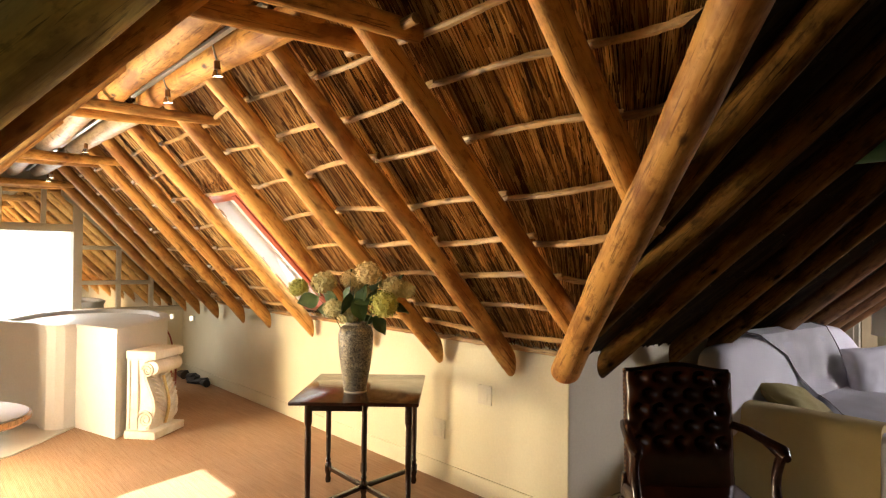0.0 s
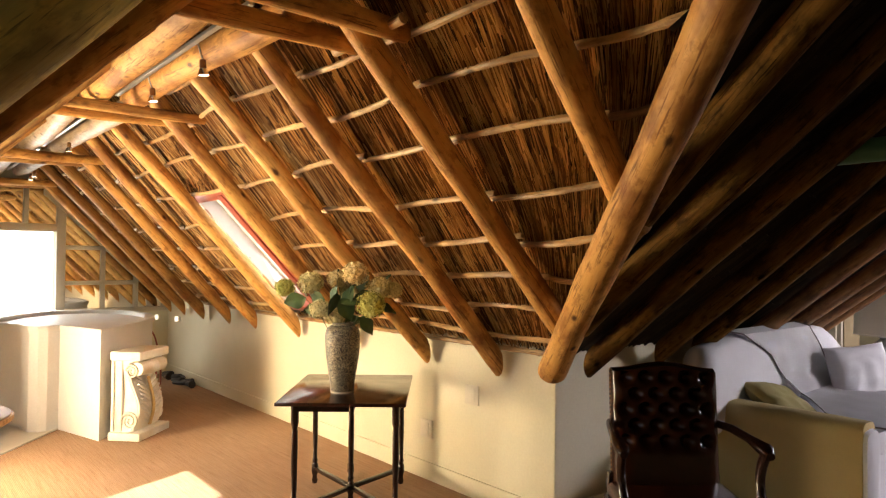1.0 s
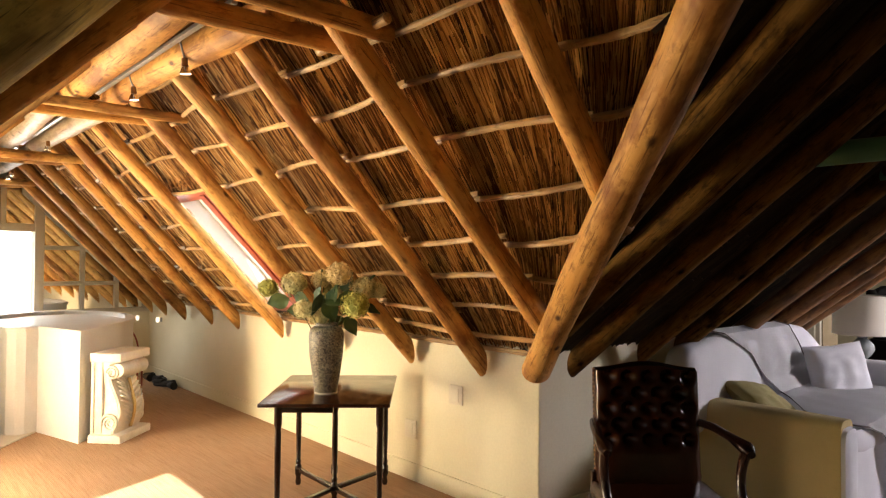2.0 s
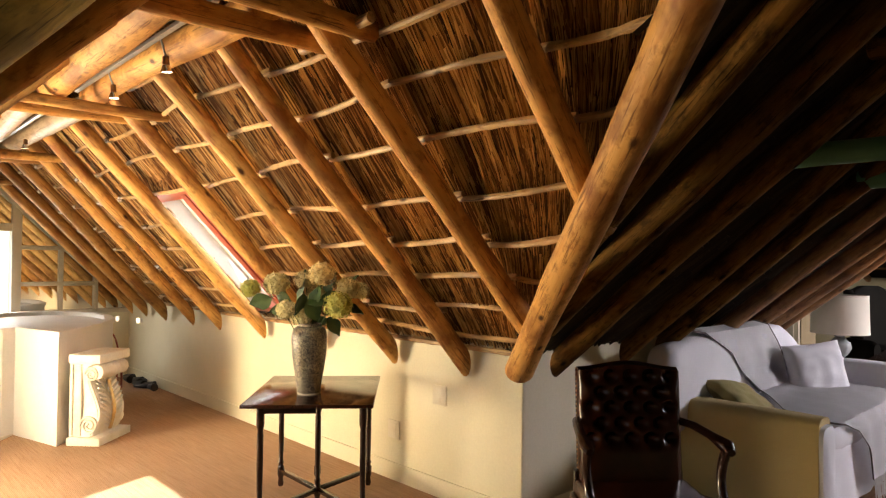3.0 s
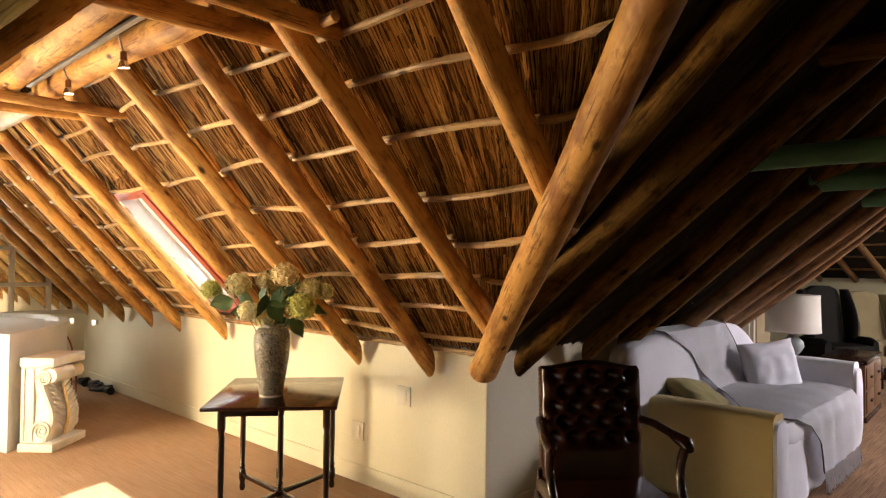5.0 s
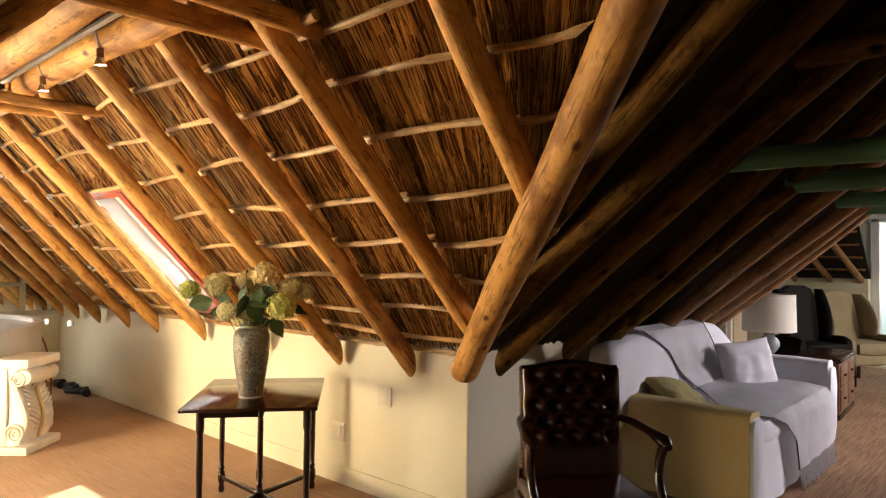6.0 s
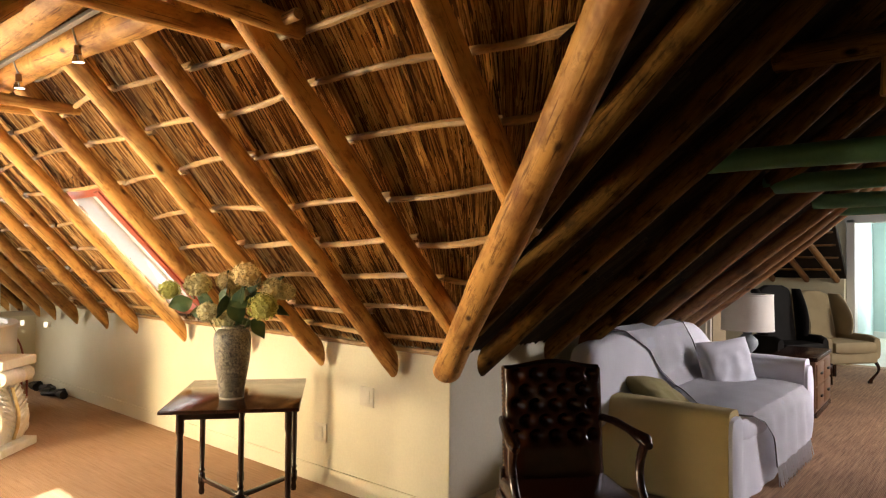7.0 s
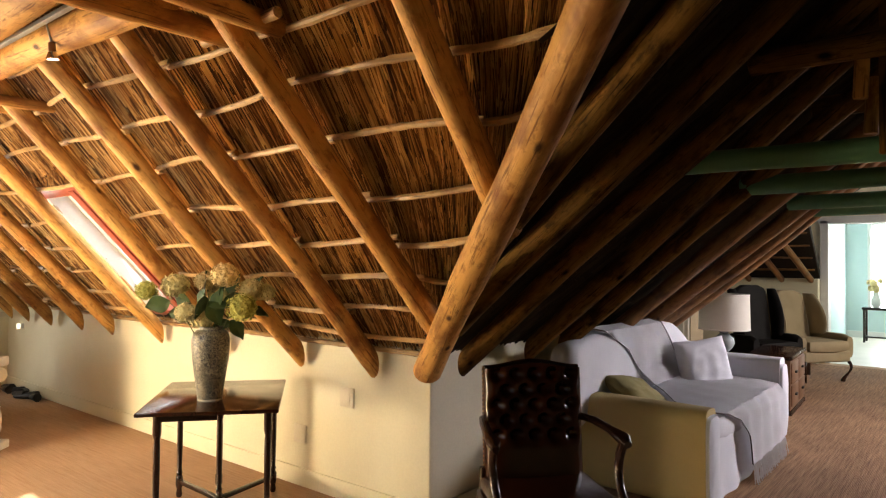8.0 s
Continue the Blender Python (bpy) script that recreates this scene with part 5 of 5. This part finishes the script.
def wing_chair(m, cloth, wood, label):
    c = thing("wing_chair", m, label, "armchair", "wing chairs")
    bm = bmesh.new()
    rows = []
    for j in range(21):
        u = j / 20
        z = 0.40 + 0.78 * u
        hw = 0.30 * (1 - 0.12 * u) * (1 if u < .9 else math.sqrt(max(0.05, 1 - ((u - .9) / .1) ** 2 * .75)))
        ring = [(hw * (abs(math.cos(a)) ** .5) * (1 if math.cos(a) > 0 else -1), 0.26 + 0.16 * u + 0.08 * (abs(math.sin(a)) ** .6) * (1 if math.sin(a) > 0 else -1), z) for a in (2 * math.pi * k / 20 for k in range(20))]
        rows.append(ring)
    part("backrest", add_rings(bm, rows), cloth, c)
    for sx in (-1, 1):
        rows = []
        for j in range(15):
            u = j / 14
            z = 0.60 + 0.54 * u
            fwd = 0.09 + 0.24 * math.sin(math.pi * (0.25 + 0.62 * u))
            y1 = 0.30 + 0.15 * u
            ring = [(sx * (0.33 + 0.02 * u) + 0.05 * math.sin(a), y1 - fwd * (0.5 - 0.5 * math.cos(a)), z) for a in (2 * math.pi * k / 14 for k in range(14))]
            rows.append(ring)
        bm = add_rings(bmesh.new(), rows)
        bmesh.ops.recalc_face_normals(bm, faces=bm.faces[:])
        part("wing", bm, cloth, c)
        rows = []
        for j in range(11):
            y = 0.30 - 0.62 * j / 10
            g = 1 if j < 9 else 0.92 - 0.12 * (j - 9)
            rows.append([(sx * 0.37 + 0.065 * g * (abs(math.cos(a)) ** .7) * (1 if math.cos(a) > 0 else -1), y, 0.46 + 0.17 * g * (abs(math.sin(a)) ** .6) * (1 if math.sin(a) > 0 else -1)) for a in (2 * math.pi * k / 16 for k in range(16))])
        bm = add_rings(bmesh.new(), rows)
        bmesh.ops.recalc_face_normals(bm, faces=bm.faces[:])
        part("arm", bm, cloth, c)
        leg = []
        for i in range(10):
            u = i / 9
            leg.append([(sx * (0.34 + 0.03 * math.sin(u * 5)) + (0.032 - .02 * math.sin(math.pi * min(1, u * 1.1)) ** 1.0 * .8) * math.cos(a), -0.30 - 0.04 * math.sin(u * 4.6) + (0.032 - .016 * math.sin(math.pi * u)) * math.sin(a), 0.30 - 0.30 * u) for a in (2 * math.pi * k / 10 for k in range(10))])
        bm = add_rings(bmesh.new(), leg)
        bmesh.ops.recalc_face_normals(bm, faces=bm.faces[:])
        part("cabriole_leg", bm, wood, c, "dark carved cabriole leg")
        part("rear_leg", box(sx * .28 - .02, sx * .28 + .02, .26, .30, 0, .3, .004), wood, c)
    part("seat_frame", box(-.37, .37, -.34, .32, .27, .42, 0.03, 3), cloth, c)
    part("seat_cushion", soft(10, 10, 10, (0.33, 0.34, 0.075), 0.2, 4, 0.008), cloth, c, "", pose(0, -0.04, 0.48))
    return c


wing_chair(pose(7.15, -0.66, 0, 0, 0, -36), BEIGE, DARKWOOD, "beige upholstered wing chair with carved dark legs")
wing_chair(pose(5.98, -0.40, 0, 0, 0, -30) @ Matrix.Diagonal((0.95, 0.62, 1.08, 1)), BLACKLEATHER, DARKWOOD, "black leather wing chair behind the chest")

# ---- tall cupboard beyond the corner ----
dk = thing("cupboard", pose(0, 0, 0), "tall white painted cupboard with a black latch", "cupboard")
part("carcass", box(4.52, 5.05, 0.06, 0.62, 0.0, 1.62, 0.008), CREAM, dk)
lf = part("door", box(4.49, 4.516, 0.10, 0.60, 0.08, 1.55, 0.005), CREAM, dk)
part("latch", box(4.465, 4.49, 0.115, 0.145, 1.02, 1.13, 0.004), BLACK, lf, "black iron latch")
part("side_panel", box(4.56, 5.0, 0.045, 0.057, 0.08, 1.55, 0.004), BEIGE, dk, "brown side panel")

# ---- bathroom things ----
wf = tagged(new("window_3"), "tall bright bathroom window in a white frame", "window", kind="structure")
for b in ((-.68, -.62, .62, 2.5), (-2.3, -2.24, .62, 2.5), (-1.49, -1.43, .62, 2.5)):
    part("frame", box(13.96, 14.1, b[0], b[1], b[2], b[3], 0.004), WHITE, wf)
for b in ((-2.24, -.68, .62, .68), (-2.24, -.68, 2.44, 2.5)):
    part("frame", box(13.96, 14.1, b[0], b[1], b[2], b[3], 0.004), WHITE, wf)
bt = thing("hall_table", pose(13.1, -1.05, 0), "dark slender wooden table under the bathroom window", "table")
part("tabletop", box(-.22, .22, -.42, .42, .66, .71, 0.006), DARKWOOD, bt)
for x in (-.19, .19):
    for y in (-.38, .38):
        part("leg", box(x - .02, x + .02, y - .02, y + .02, 0, .66, 0.003), DARKWOOD, bt)
for y in (-.38, .38):
    part("stretcher", box(-.17, .17, y - .012, y + .012, .10, .13, .003), DARKWOOD, bt)
part("stretcher", box(-.2, -.17, -.36, .36, .10, .13, .003), DARKWOOD, bt)
fv = thing("flower_vase", pose(13.1, -0.86, 0.71), "white vase with pale pink flowers on the table", "vase")
part("vase", lathe([(0.05, 0), (0.09, 0.06), (0.09, 0.16), (0.05, 0.25), (0.06, 0.3)], 20), WHITE, fv)
r = random.Random(4)
for i in range(9):
    bm = bmesh.new()
    bmesh.ops.create_icosphere(bm, subdivisions=2, radius=r.uniform(.05, .075), matrix=Matrix.Translation((r.uniform(-.14, .14), r.uniform(-.14, .14), r.uniform(.34, .56))))
    for w in bm.verts:
        w.co += w.normal * 0.02 * noise.noise(w.co * 40)
    part("flower", bm, PETALS[2], fv, "pale pink flower")
for i in range(4):
    part("stem", lathe([(0.004, 0.2), (0.004, 0.4)], 6), LEAFGREEN, fv, "", pose(r.uniform(-.03, .03), r.uniform(-.03, .03), 0))

# ---- runner in the east wing ----
setting("rug", box(0.9, END_X - .3, -4.4, -0.3, 0.0, 0.006), RUNNER, "brown streaked woven runner in the east wing", "rug")
